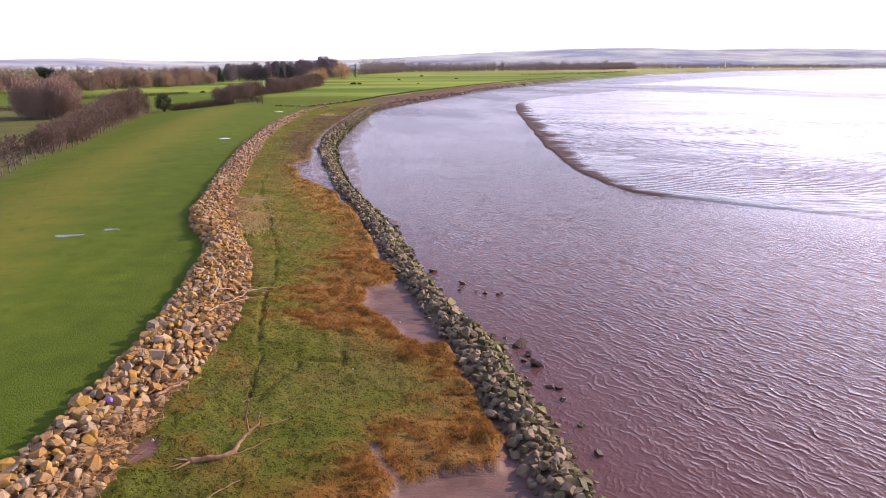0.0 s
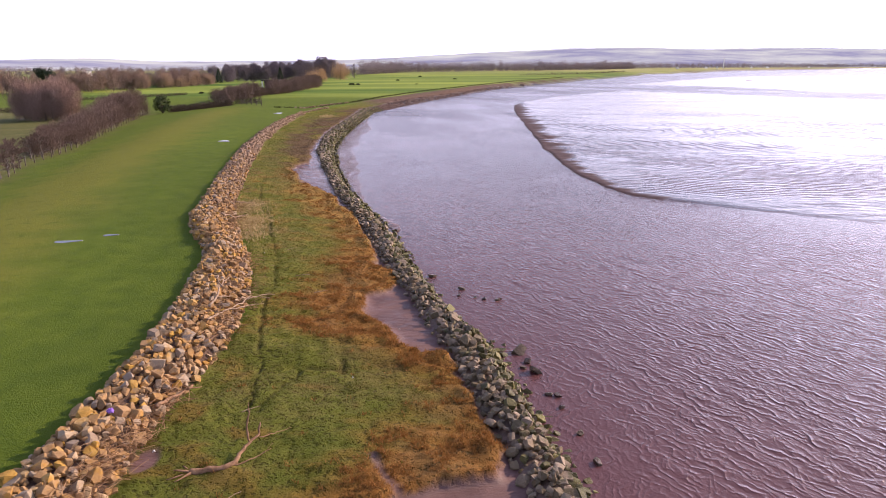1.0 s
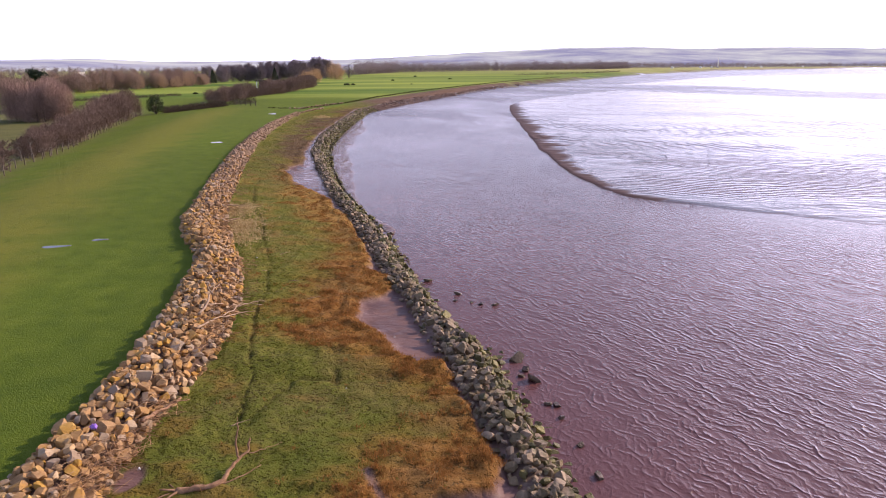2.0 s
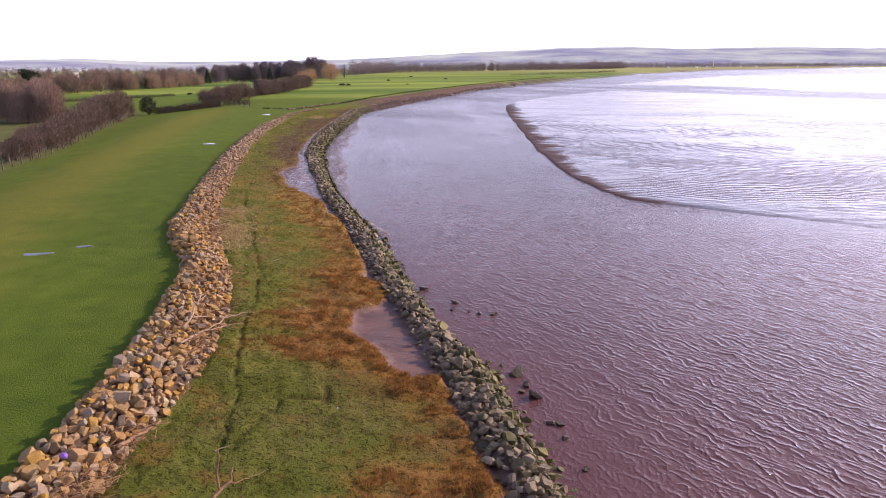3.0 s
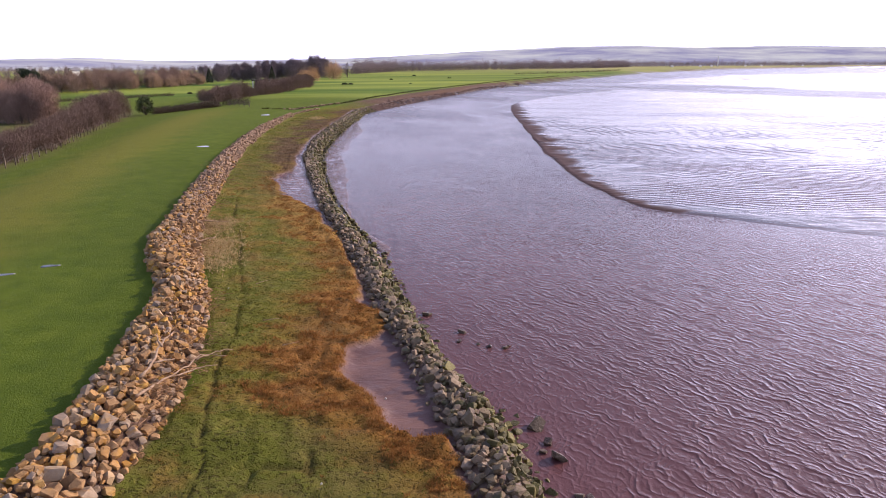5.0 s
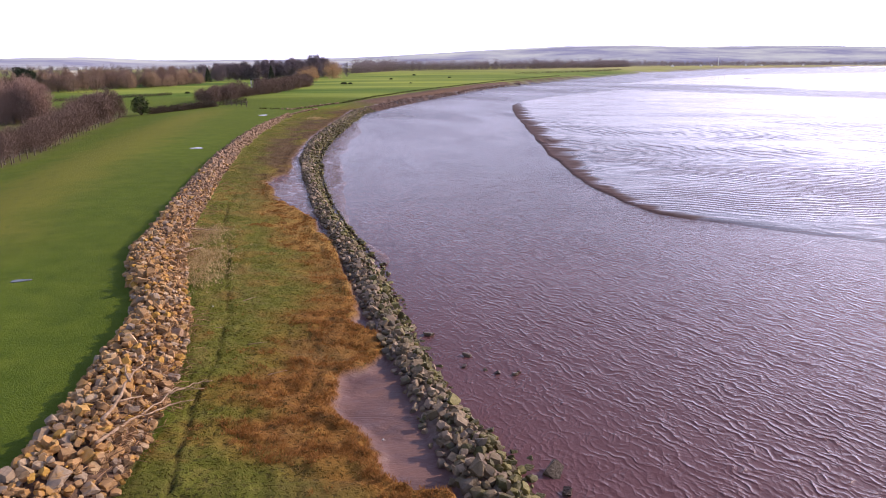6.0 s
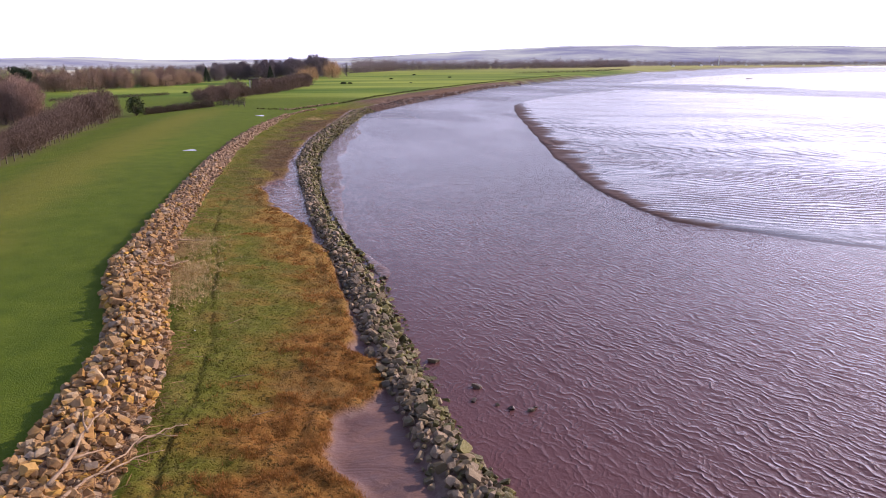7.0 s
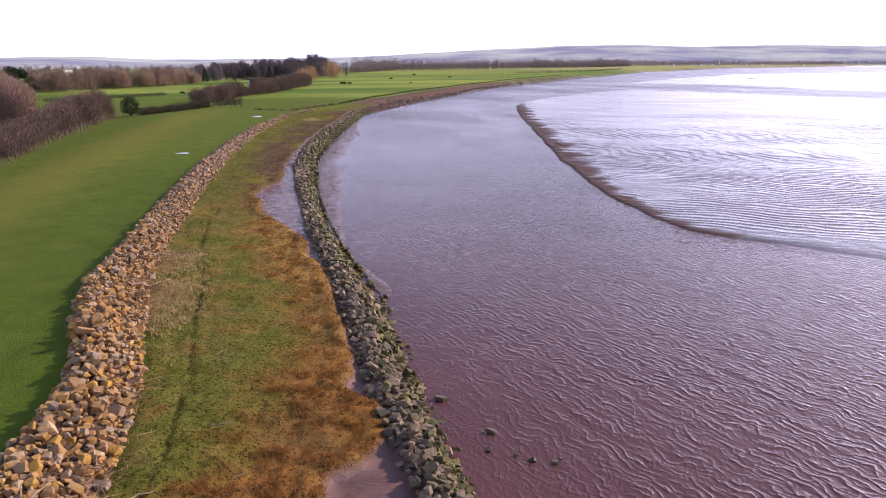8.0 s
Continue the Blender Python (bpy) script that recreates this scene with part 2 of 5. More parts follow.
def mat_flat():
    m = Mat("wet_mud_flat", 0.2, 0.5)
    edge, film, shallow = m.attr("shore")
    y = m.place("Y")
    streak = m.noise(0.09, 6, 0.68, (2.4, 1, 1), -20, 1.4)
    fine = m.noise(0.5, 5, 0.6, (3.4, 1, 1), -21, 1.2)
    ribs_far = m.crests(6, 2.6, 0.06, 7.5, 1.4)
    ribs_near = m.math("MULTIPLY", m.crests(64, 1.0, 0.06, 10.0, 0.9), m.span(shallow, 0, 0.7, 0.7, 0.0))
    turn = m.span(m.math("ADD", y, m.math("MULTIPLY", m.noise(0.02, 2), 60)), 108, 135)
    ribs = m.math("ADD", m.math("MULTIPLY", ribs_far, turn), m.math("MULTIPLY", ribs_near, m.math("SUBTRACT", 1.0, turn)))
    where = m.span(m.noise(0.035, 5, 0.65, (1.6, 1, 1), -20), 0.42, 0.56)
    ribs = m.math("MULTIPLY", m.math("MULTIPLY", ribs, where), m.span(y, 150, 185, 1.0, 0.0))
    pools = m.span(m.noise(0.05, 5, 0.6, (3.0, 1, 1), -12, 0.8), 0.40, 0.60)
    mudc = m.ramp(streak, [(0.3, (0.09, 0.06, 0.062)), (0.7, (0.17, 0.122, 0.125))])
    dry = m.ramp(m.noise(0.5, 5), [(0.3, (0.075, 0.043, 0.038)), (0.7, (0.13, 0.078, 0.068))])
    m.colour(m.mix(edge, mudc, dry))
    wet = m.math("ADD", m.span(pools, 0, 1, 0.16, 0.05), m.math("ADD", m.math("MULTIPLY", ribs, 0.10), m.math("MULTIPLY", m.span(fine, 0.4, 0.7), 0.06)))
    wet = m.mix(m.math("MULTIPLY", shallow, 0.6), wet, m.math("ADD", m.math("MULTIPLY", m.span(fine, 0.38, 0.66), 0.20), 0.10))
    m.rough(m.mix(edge, wet, (0.7, 0.7, 0.7)))
    m.put(m.span(edge, 0, 1, 0.5, 0.12), m.bsdf.inputs["Specular IOR Level"])
    relief = m.math("ADD", m.math("MULTIPLY", ribs, 0.16), m.math("ADD", m.math("MULTIPLY", streak, 0.14), m.math("MULTIPLY", fine, m.span(shallow, 0, 1, 0.05, 0.07))))
    m.bump(relief, 1.0, 1.0)
    return m.m


def mat_rock(name, stops, lichen, lichen_col, wet=0.85):
    m = Mat(name, wet, 0.2)
    base = m.ramp(m.luck(), stops)
    grain = m.noise(6.0, 6, 0.7)
    col = m.mix(m.span(grain, 0.35, 0.7, 0.0, 0.55), base, m.mix(1.0, base, (0.55, 0.5, 0.45), "MULTIPLY"))
    patch = m.math("MULTIPLY", m.span(m.noise(2.1, 4, 0.6), 0.56, 0.66), lichen)
    col = m.mix(patch, col, lichen_col)
    m.colour(col)
    m.bump(m.noise(11.0, 5, 0.65), 0.8, 0.05)
    return m.m


def mat_plain(name, a, b, scale=3.0, rough=0.85, spec=0.2, bump=0.0, lucky=False, thin=0.0):
    m = Mat(name, rough, spec)
    f = m.noise(scale, 5, 0.65)
    if lucky:
        f = m.math("ADD", m.math("MULTIPLY", m.luck(), 0.7), m.math("MULTIPLY", f, 0.3))
    c = m.ramp(f, [(0.25, a), (0.75, b)])
    m.colour(c)
    if thin:
        m.thin(thin, c)
    if bump:
        m.bump(m.noise(scale * 4, 4), 0.7, bump)
    return m.m


GROUND, WATER, FLAT = mat_ground(), mat_water(), mat_flat()
STONE = mat_rock("limestone", [(0.0, (0.29, 0.18, 0.085)), (0.3, (0.45, 0.285, 0.14)), (0.55, (0.42, 0.24, 0.085)),
                               (0.72, (0.33, 0.265, 0.20)), (0.85, (0.52, 0.39, 0.245)), (0.95, (0.48, 0.285, 0.065))], 0.6, (0.46, 0.24, 0.035))
STONE_LOW = mat_rock("river_stone", [(0.0, (0.14, 0.11, 0.06)), (0.4, (0.24, 0.185, 0.115)), (0.7, (0.37, 0.285, 0.20)),
                                     (0.95, (0.13, 0.11, 0.08))], 0.55, (0.075, 0.085, 0.02), 0.6)
STONE_WEED = mat_rock("weedy_stone", [(0.0, (0.075, 0.07, 0.026)), (0.6, (0.14, 0.125, 0.048)), (0.9, (0.21, 0.19, 0.06))],
                      0.85, (0.095, 0.096, 0.026), 0.5)
STONE_WET = mat_rock("wet_stone", [(0.0, (0.065, 0.043, 0.033)), (0.6, (0.11, 0.078, 0.058)), (0.9, (0.15, 0.115, 0.075))], 0.4, (0.05, 0.055, 0.015), 0.35)
# duller, browner limestone colours for stones further along the bank
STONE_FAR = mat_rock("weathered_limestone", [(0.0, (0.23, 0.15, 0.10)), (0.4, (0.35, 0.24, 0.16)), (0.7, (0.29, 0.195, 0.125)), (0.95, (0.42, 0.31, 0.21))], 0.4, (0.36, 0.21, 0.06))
STONE_BANK = mat_rock("bank_stone", [(0.0, (0.13, 0.083, 0.064)), (0.6, (0.20, 0.13, 0.10)), (0.9, (0.28, 0.19, 0.145))], 0.3, (0.10, 0.09, 0.04), 0.8)
GRASS = mat_plain("marsh_grass_blades", (0.095, 0.115, 0.017), (0.20, 0.195, 0.042), 1.2, 0.8, 0.15, 0, True, 0.4)
SEDGE = mat_plain("dry_sedge_blades", (0.25, 0.118, 0.034), (0.43, 0.215, 0.066), 1.2, 0.8, 0.15, 0, True, 0.5)
SEDGE_DULL = mat_plain("dull_sedge_blades", (0.15, 0.085, 0.045), (0.30, 0.19, 0.10), 1.2, 0.85, 0.1, 0, True)
DRY = mat_plain("dry_reed", (0.20, 0.115, 0.06), (0.42, 0.26, 0.14), 4, 0.85, 0.15, 0, True)
STRAW = mat_plain("pale_straw", (0.40, 0.29, 0.13), (0.66, 0.52, 0.28), 4, 0.85, 0.15, 0, True, 0.45)
DRIFT = mat_plain("driftwood", (0.20, 0.125, 0.08), (0.45, 0.34, 0.23), 7, 0.75, 0.2, 0.02)
WETWOOD = mat_plain("brown_wood", (0.15, 0.078, 0.042), (0.42, 0.255, 0.15), 7, 0.8, 0.2, 0.02)
BARK = mat_plain("bark", (0.10, 0.075, 0.055), (0.20, 0.16, 0.13), 3, 0.9)
BIRCH = mat_plain("pale_bark", (0.13, 0.11, 0.09), (0.24, 0.20, 0.165), 4, 0.85)
TWIG = mat_plain("bare_twigs", (0.21, 0.145, 0.115), (0.34, 0.24, 0.185), 0.3, 0.9, 0.1, 0, True)
TWIG_TAN = mat_plain("tan_twigs", (0.33, 0.23, 0.16), (0.48, 0.345, 0.24), 0.3, 0.9, 0.1, 0, True)
TWIG_GOLD = mat_plain("golden_twigs", (0.42, 0.265, 0.14), (0.62, 0.42, 0.24), 0.3, 0.9, 0.1, 0, True)
TWIG_HEDGE = mat_plain("hedgerow_twigs", (0.145, 0.10, 0.079), (0.22, 0.157, 0.125), 0.3, 0.9, 0.1, 0, True)
TWIG_LARGE = mat_plain("pinkish_twigs", (0.28, 0.19, 0.15), (0.42, 0.29, 0.23), 0.3, 0.9, 0.1, 0, True)
TWIG_DARK = mat_plain("dark_twigs", (0.15, 0.125, 0.14), (0.27, 0.22, 0.23), 0.3, 0.9, 0.1, 0, True)
NEEDLE = mat_plain("conifer_needles", (0.022, 0.034, 0.022), (0.05, 0.07, 0.04), 0.5, 0.8, 0.2, 0, True)
LEAF = mat_plain("evergreen_leaves", (0.028, 0.04, 0.014), (0.07, 0.09, 0.026), 1.0, 0.7, 0.3, 0, True)
HEDGE = mat_plain("hedge_twigs", (0.06, 0.046, 0.034), (0.13, 0.098, 0.066), 1.0, 0.85, 0.2, 0, True)
POST = mat_plain("weathered_post", (0.09, 0.07, 0.055), (0.20, 0.165, 0.13), 6, 0.85)
WHITE = mat_plain("white_paint", (0.74, 0.73, 0.70), (0.84, 0.83, 0.80), 3, 0.6, 0.4)
ROOF = mat_plain("grey_roof", (0.18, 0.18, 0.19), (0.27, 0.27, 0.28), 3, 0.7)
DARKROOF = mat_plain("brown_roof", (0.07, 0.06, 0.055), (0.13, 0.11, 0.10), 3, 0.85)
DARKWALL = mat_plain("dark_boards", (0.06, 0.05, 0.045), (0.12, 0.10, 0.09), 3, 0.8)
PURPLE = mat_plain("purple_plastic", (0.25, 0.11, 0.5), (0.33, 0.17, 0.6), 12, 0.4, 0.5)
PUDDLE = mat_plain("puddle_water", (0.12, 0.13, 0.13), (0.16, 0.165, 0.16), 3, 0.03, 0.9)


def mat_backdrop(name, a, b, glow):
    """Hills so far off that air light covers them; it is put into their colour and a glow."""
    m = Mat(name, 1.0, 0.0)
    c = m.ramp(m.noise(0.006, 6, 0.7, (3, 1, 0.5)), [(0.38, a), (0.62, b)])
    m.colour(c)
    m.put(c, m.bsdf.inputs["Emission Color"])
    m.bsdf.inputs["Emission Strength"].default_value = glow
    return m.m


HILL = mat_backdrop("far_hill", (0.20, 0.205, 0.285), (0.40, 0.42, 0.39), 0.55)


# ---- geometry helpers ----
def lattice(ix, iy, seed):
    h = (ix.astype(np.int64) * 374761393 + iy.astype(np.int64) * 668265263 + seed * 974634541) & 0x7FFFFFFF
    h = ((h ^ (h >> 13)) * 1274126177) & 0x7FFFFFFF
    return ((h ^ (h >> 16)) & 0xFFFF) / 65535.0


def vnoise(x, y, seed=1):
    ix, iy = np.floor(x), np.floor(y)
    u, v = x - ix, y - iy
    u, v = u * u * (3 - 2 * u), v * v * (3 - 2 * v)
    a, b = lattice(ix, iy, seed), lattice(ix + 1, iy, seed)
    c, d = lattice(ix, iy + 1, seed), lattice(ix + 1, iy + 1, seed)
    return (a * (1 - u) + b * u) * (1 - v) + (c * (1 - u) + d * u) * v


def fbm(x, y, seed=1, octaves=4):
    total, amp, s = 0.0, 0.5, 0.0
    for k in range(octaves):
        total = total + amp * vnoise(x * 2 ** k, y * 2 ** k, seed + k)
        s += amp
        amp *= 0.5
    return total / s


def step(a, b, v):
    t = np.clip((v - a) / (b - a), 0, 1)
    return t * t * (3 - 2 * t)


class Soup:
    """Collects vertices and faces for one mesh."""

    def __init__(self):
        self.v, self.f = [], []

    def add(self, verts, faces):
        k = len(self.v)
        self.v.extend(tuple(p) for p in verts)
        self.f.extend(tuple(i + k for i in f) for f in faces)

    def tube(self, pts, radii, sides=5, cap=True):
        pts = [Vector(p) for p in pts]
        k, n = len(self.v), len(pts)
        for i, p in enumerate(pts):
            d = (pts[min(i + 1, n - 1)] - pts[max(i - 1, 0)]).normalized()
            a = d.cross(Vector((0.31, 0.17, 0.93)) if abs(d.z) < 0.9 else Vector((1, 0.2, 0))).normalized()
            b = d.cross(a)
            for s in range(sides):
                w = 2 * math.pi * s / sides
                self.v.append(tuple(p + (a * math.cos(w) + b * math.sin(w)) * radii[i]))
        for i in range(n - 1):
            for s in range(sides):
                t = (s + 1) % sides
                self.f.append((k + i * sides + s, k + i * sides + t, k + (i + 1) * sides + t, k + (i + 1) * sides + s))
        if cap:
            self.f.append(tuple(k + s for s in reversed(range(sides))))
            self.f.append(tuple(k + (n - 1) * sides + s for s in range(sides)))

    def box(self, x0, y0, z0, x1, y1, z1):
        self.add([(x0, y0, z0), (x1, y0, z0), (x1, y1, z0), (x0, y1, z0), (x0, y0, z1), (x1, y0, z1), (x1, y1, z1), (x0, y1, z1)],
                 [(3, 2, 1, 0), (4, 5, 6, 7), (0, 1, 5, 4), (1, 2, 6, 5), (2, 3, 7, 6), (3, 0, 4, 7)])

    def mesh(self, name, material, smooth=False):
        me = bpy.data.meshes.new(name)
        me.from_pydata(self.v, [], self.f)
        me.materials.append(material)
        if smooth:
            me.shade_smooth()
        return me


def part(name, soup, material, parent, label="", smooth=False):
    ob = new(name, soup if isinstance(soup, bpy.types.Mesh) else soup.mesh(name, material, smooth))
    ob.parent = parent
    return tagged(ob, label)


def mesh_np(name, verts, faces, material, smooth=False):
    verts, faces = np.asarray(verts, np.float32), np.asarray(faces, np.int32)
    n, k = faces.shape
    me = bpy.data.meshes.new(name)
    me.vertices.add(len(verts))
    me.vertices.foreach_set("co", verts.ravel())
    me.loops.add(n * k)
    me.loops.foreach_set("vertex_index", faces.ravel())
    me.polygons.add(n)
    me.polygons.foreach_set("loop_start", np.arange(0, n * k, k, dtype=np.int32))
    me.polygons.foreach_set("use_smooth", np.full(n, smooth))
    me.update(calc_edges=True)
    me.materials.append(material)
    return me


# ---- plan: lines along the shore, x as a function of y ----
def line(*pts):
    ys, xs = [p[1] for p in pts], [p[0] for p in pts]
    return lambda y: np.interp(y, ys, xs)


up_back = line((-10, -40), (-10.75, 14), (-10.9, 20), (-11.05, 23.7), (-11.5, 27), (-12.1, 30.2), (-12.7, 34), (-13.35, 36.4), (-14.6, 38.8),
               (-15.5, 40.4), (-16.8, 43.6), (-17.7, 46), (-17.9, 48), (-18.6, 51.5), (-19.6, 56), (-22.2, 68), (-25.2, 84), (-28.4, 106), (-30.4, 126), (-31.2, 150), (-30, 165), (-25, 190), (-15.5, 222), (0, 270), (24.5, 358), (61, 455), (130, 620), (284, 972), (668, 1600), (1060, 2000), (1580, 2440), (4150, 3130))
up_toe = line((-7.5, -40), (-8.4, 14.5), (-8.7, 18), (-8.5, 22), (-8.4, 24), (-8.7, 27), (-9.5, 31), (-10.6, 35.3), (-12.4, 39.8),
              (-14.5, 45.4), (-16.6, 52.7), (-18.5, 61.6), (-21.2, 74), (-25.0, 94), (-28.0, 116), (-30.1, 140), (-31.0, 156), (-29.8, 166), (-24.8, 190), (-15, 222), (0.4, 270), (25, 358), (61.6, 455), (131, 620), (285, 972), (670, 1600), (1064, 2000), (1584, 2440), (4160, 3125))
lo_left = line((6.5, -40), (2.6, 14.9), (1.9, 17.6), (1.2, 20.4), (0.5, 24.1), (-0.3, 26.8), (-1.4, 30.9), (-2.6, 34.8), (-3.9, 39.3),
               (-5.2, 44.5), (-7.0, 51), (-9.8, 61), (-13.5, 76), (-17.0, 92), (-19.3, 112), (-20.3, 140), (-20.9, 180),
               (-13, 222), (2, 270), (27, 358), (64, 455), (134, 620), (290, 972), (680, 1600), (1080, 2000), (1600, 2440), (4200, 3100))
lo_right = line((9, -40), (4.6, 16), (4.05, 18.4), (3.7, 20.9), (3.15, 23.5), (2.6, 27.2), (1.75, 28.8), (0.7, 31.0), (0.0, 33.4), (-0.75, 36.4), (-1.8, 41), (-3.1, 46.6),
                (-4.6, 51), (-7.2, 59), (-9.6, 67.5), (-12.8, 82), (-15.5, 98), (-17.0, 117), (-17.7, 147), (-17.9, 181),
                (-4.8, 239), (17.8, 327), (61.3, 449), (142, 651), (304, 1014), (700, 1610), (1110, 2010), (1640, 2440), (4250, 3050))
veg_edge = line((-1.6, -40), (-1.4, 14.5), (-1.2, 15.2), (-0.4, 15.6), (1.5, 16.2), (1.9, 16.8), (1.7, 18.1), (1.4, 20.0), (0.8, 22.4), (0.4, 24.2), (-1.3, 24.4),
                (-1.75, 25.4), (-2.0, 26.8), (-2.6, 27.5), (-3.4, 28.3), (-3.7, 31.0), (-3.0, 31.7), (-2.6, 32.7), (-2.0, 33.4), (-2.1, 34.9), (-3.3, 35.8), (-4.1, 36.4), (-4.0, 38.5), (-4.4, 40.8), (-5.0, 43.3),
                (-5.6, 45.5), (-6.7, 50.2), (-8.1, 53.4), (-9.2, 57.2), (-11.2, 60.5), (-13.2, 64.0), (-15.9, 71), (-16.2, 75), (-15.4, 78), (-17.5, 90), (-19.8, 112), (-20.6, 140), (-21.4, 180), (-13.6, 222), (1.4, 270), (26.4, 358), (63.3, 455), (133, 620), (288, 972), (676, 1600), (1594, 2440), (4180, 3110))
sedge_edge = line((-4, -40), (-3.5, 15), (-2.9, 16.7), (-1.2, 17.4), (-1.3, 19.8), (-1.0, 21.2), (-1.2, 22.4), (-2.4, 23.2), (-4.1, 24.4), (-5.6, 25.2), (-6.4, 26.7), (-6.6, 28.3), (-7.2, 31), (-7.0, 34), (-6.6, 36.5), (-6.6, 40),
                  (-7.6, 43), (-9.0, 47), (-11.4, 51), (-13.0, 56), (-14.9, 62), (-16.9, 72), (-19.5, 90), (-21, 120), (-24, 160), (-23, 190), (-14.3, 222), (0.9, 270), (25.7, 358), (62.5, 455), (132, 620), (286, 972), (673, 1600), (1590, 2440), (4170, 3120))
fence_line = line((-28, -40), (-34, 20), (-40, 50), (-44.7, 68.7), (-48.4, 78.4), (-49.5, 86.3), (-52, 97.4), (-60.1, 125.4), (-70.8, 164.3), (-80, 200), (-110, 300), (-160, 480), (-300, 900))
CREEK = [(-6.0, 18.0), (-6.3, 19.7), (-6.7, 22.5), (-7.3, 24.9), (-7.95, 27.8), (-8.25, 30.6), (-8.9, 34.3), (-9.6, 37.1), (-10.3, 39.6), (-11.4, 43), (-12.3, 46.6), (-13.9, 51.5), (-15.5, 56), (-16.4, 60), (-17.6, 66)]
BANK_STEP = [(-42, 172), (-34, 170), (-30, 185), (-26, 198), (-21, 229), (-8, 275), (15, 350), (48, 455), (110, 620)]
CUT = [(-4.95, 22.55), (-4.4, 22.6), (-3.75, 22.6), (-3.62, 22.25)]
RILL = [(-3.8, 23.2), (-3.7, 22.9), (-3.75, 22.6)]
DRAIN = [(-5.3, 22.4), (-5.3, 21.6), (-5.6, 20.4), (-6.0, 19.0)]


def near_line(x, y, pts):
    best = np.full(np.shape(x), 1e9)
    for (ax, ay), (bx, by) in zip(pts, pts[1:]):
        dx, dy = bx - ax, by - ay
        t = np.clip(((x - ax) * dx + (y - ay) * dy) / (dx * dx + dy * dy), 0, 1)
        best = np.minimum(best, np.hypot(x - ax - t * dx, y - ay - t * dy))
    return best


def shore_edge(x, y):
    """Ragged edge of the marsh plants above the mud."""
    rag = 0.7 * (fbm(x * 0.6, y * 0.9, 53) - 0.5) + 0.7 * (fbm(x * 1.7, y * 1.9, 54) - 0.5)
    return veg_edge(y) + rag - 0.25


def zones(x, y):
    """Cover of the ground at a place: marsh, orange sedge, mud, rubble, pasture, rut, crest band with sunlight in its
    colour, bright field.
    """
    wob = (fbm(x * 0.5, y * 0.5, 7) - 0.5)
    ub, ut, ll, lr, ve, se = up_back(y), up_toe(y), lo_left(y), lo_right(y), shore_edge(x, y), sedge_edge(y)
    marsh = step(-0.2, 0.3, x - ut + wob) * step(215, 180, y)
    reach = np.maximum(ll - ut, 0.5)
    orange = step(-1.5, 2.2, x - se + (4.2 * (fbm(x * 0.09, y * 0.55, 21) - 0.5) + 2.4 * (fbm(x * 0.5, y * 1.3, 22) - 0.5)) * np.clip(reach / 9, 0.2, 1))
    orange = np.clip(orange * (0.62 + 0.75 * fbm(x * 0.35, y * 1.0, 5)), 0, 1)
    orange = np.maximum(orange, 0.40 * step(0.54, 0.70, fbm(x * 0.7, y * 0.9, 31)))
    orange = orange * (1 - 0.55 * step(70, 90, y)) * step(200, 170, y)
    mud = step(0.0, 0.35, x - ve + 0.2 * wob)
    pan = step(0.62, 0.4, np.hypot((x + 8.15) / 0.7, (y - 16.1) / 1.15) + 0.5 * wob)
    inlet = 0.85 * step(0.24, 0.05, near_line(x, y, [(-2.0, 16.9), (-1.7, 16.1), (-1.2, 15.3)]) + 0.4 * wob)
    mud = np.maximum(mud, np.maximum(pan, inlet))
    rubble = step(-0.15, 0.1, x - ub) * step(0.15, -0.1, x - ut) * step(175, 160, y)
    rubble = np.maximum(rubble, step(-0.1, 0.2, x - ll) * step(0.6, 0.1, x - lr) * step(205, 185, y))
    mud = np.maximum(mud, step(-0.8, 0.4, x - ll) * step(185, 195, y))
    rubble = np.maximum(rubble, step(-8.5, -6.0, x - ll + 4 * wob) * step(0.8, 0.2, x - lr) * step(188, 210, y))
    brown = step(0.38, 0.52, 0.6 * fbm(x * 0.2, y * 0.10, 44) + 0.4 * fbm(x * 0.6, y * 0.7, 46)) * step(55, 85, y) * step(205, 180, y) * step(0.15, 0.6, (x - ut) / reach + wob * 0.5) * step(0.3, -0.3, x - ll)
    rough = step(1.5, -1.5, x - fence_line(y) + 2 * wob) * step(190, 160, y + 0.25 * (x + 70))
    rut = np.maximum(step(0.085, 0.03, near_line(x + 0.35 * (fbm(x * 0.3, y * 1.1, 47) - 0.5), y, CREEK) + 0.12 * wob), step(0.17, 0.07, np.minimum(near_line(x, y, CUT), near_line(x, y, RILL))))
    rut = np.maximum(rut, 0.6 * step(0.10, 0.03, near_line(x + 0.5 * (fbm(x * 0.9, y * 0.9, 48) - 0.5), y, DRAIN)))
    rut = np.maximum(rut, 0.8 * step(1.3, 0.5, near_line(x, y, BANK_STEP) + wob * 1.5))
    mid = 0.5 * ub + 0.5 * fence_line(y)
    sunlit_mown = step(8, 1, np.abs(x - mid + 1.5) + 5 * wob) * step(190, 150, y)
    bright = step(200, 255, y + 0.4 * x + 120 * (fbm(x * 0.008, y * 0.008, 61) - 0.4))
    deep_green = step(-13, -3, x - ub + 6 * wob) * step(120, 60, y)
    return marsh, orange, mud, rubble, rough, rut, sunlit_mown, bright, brown, deep_green


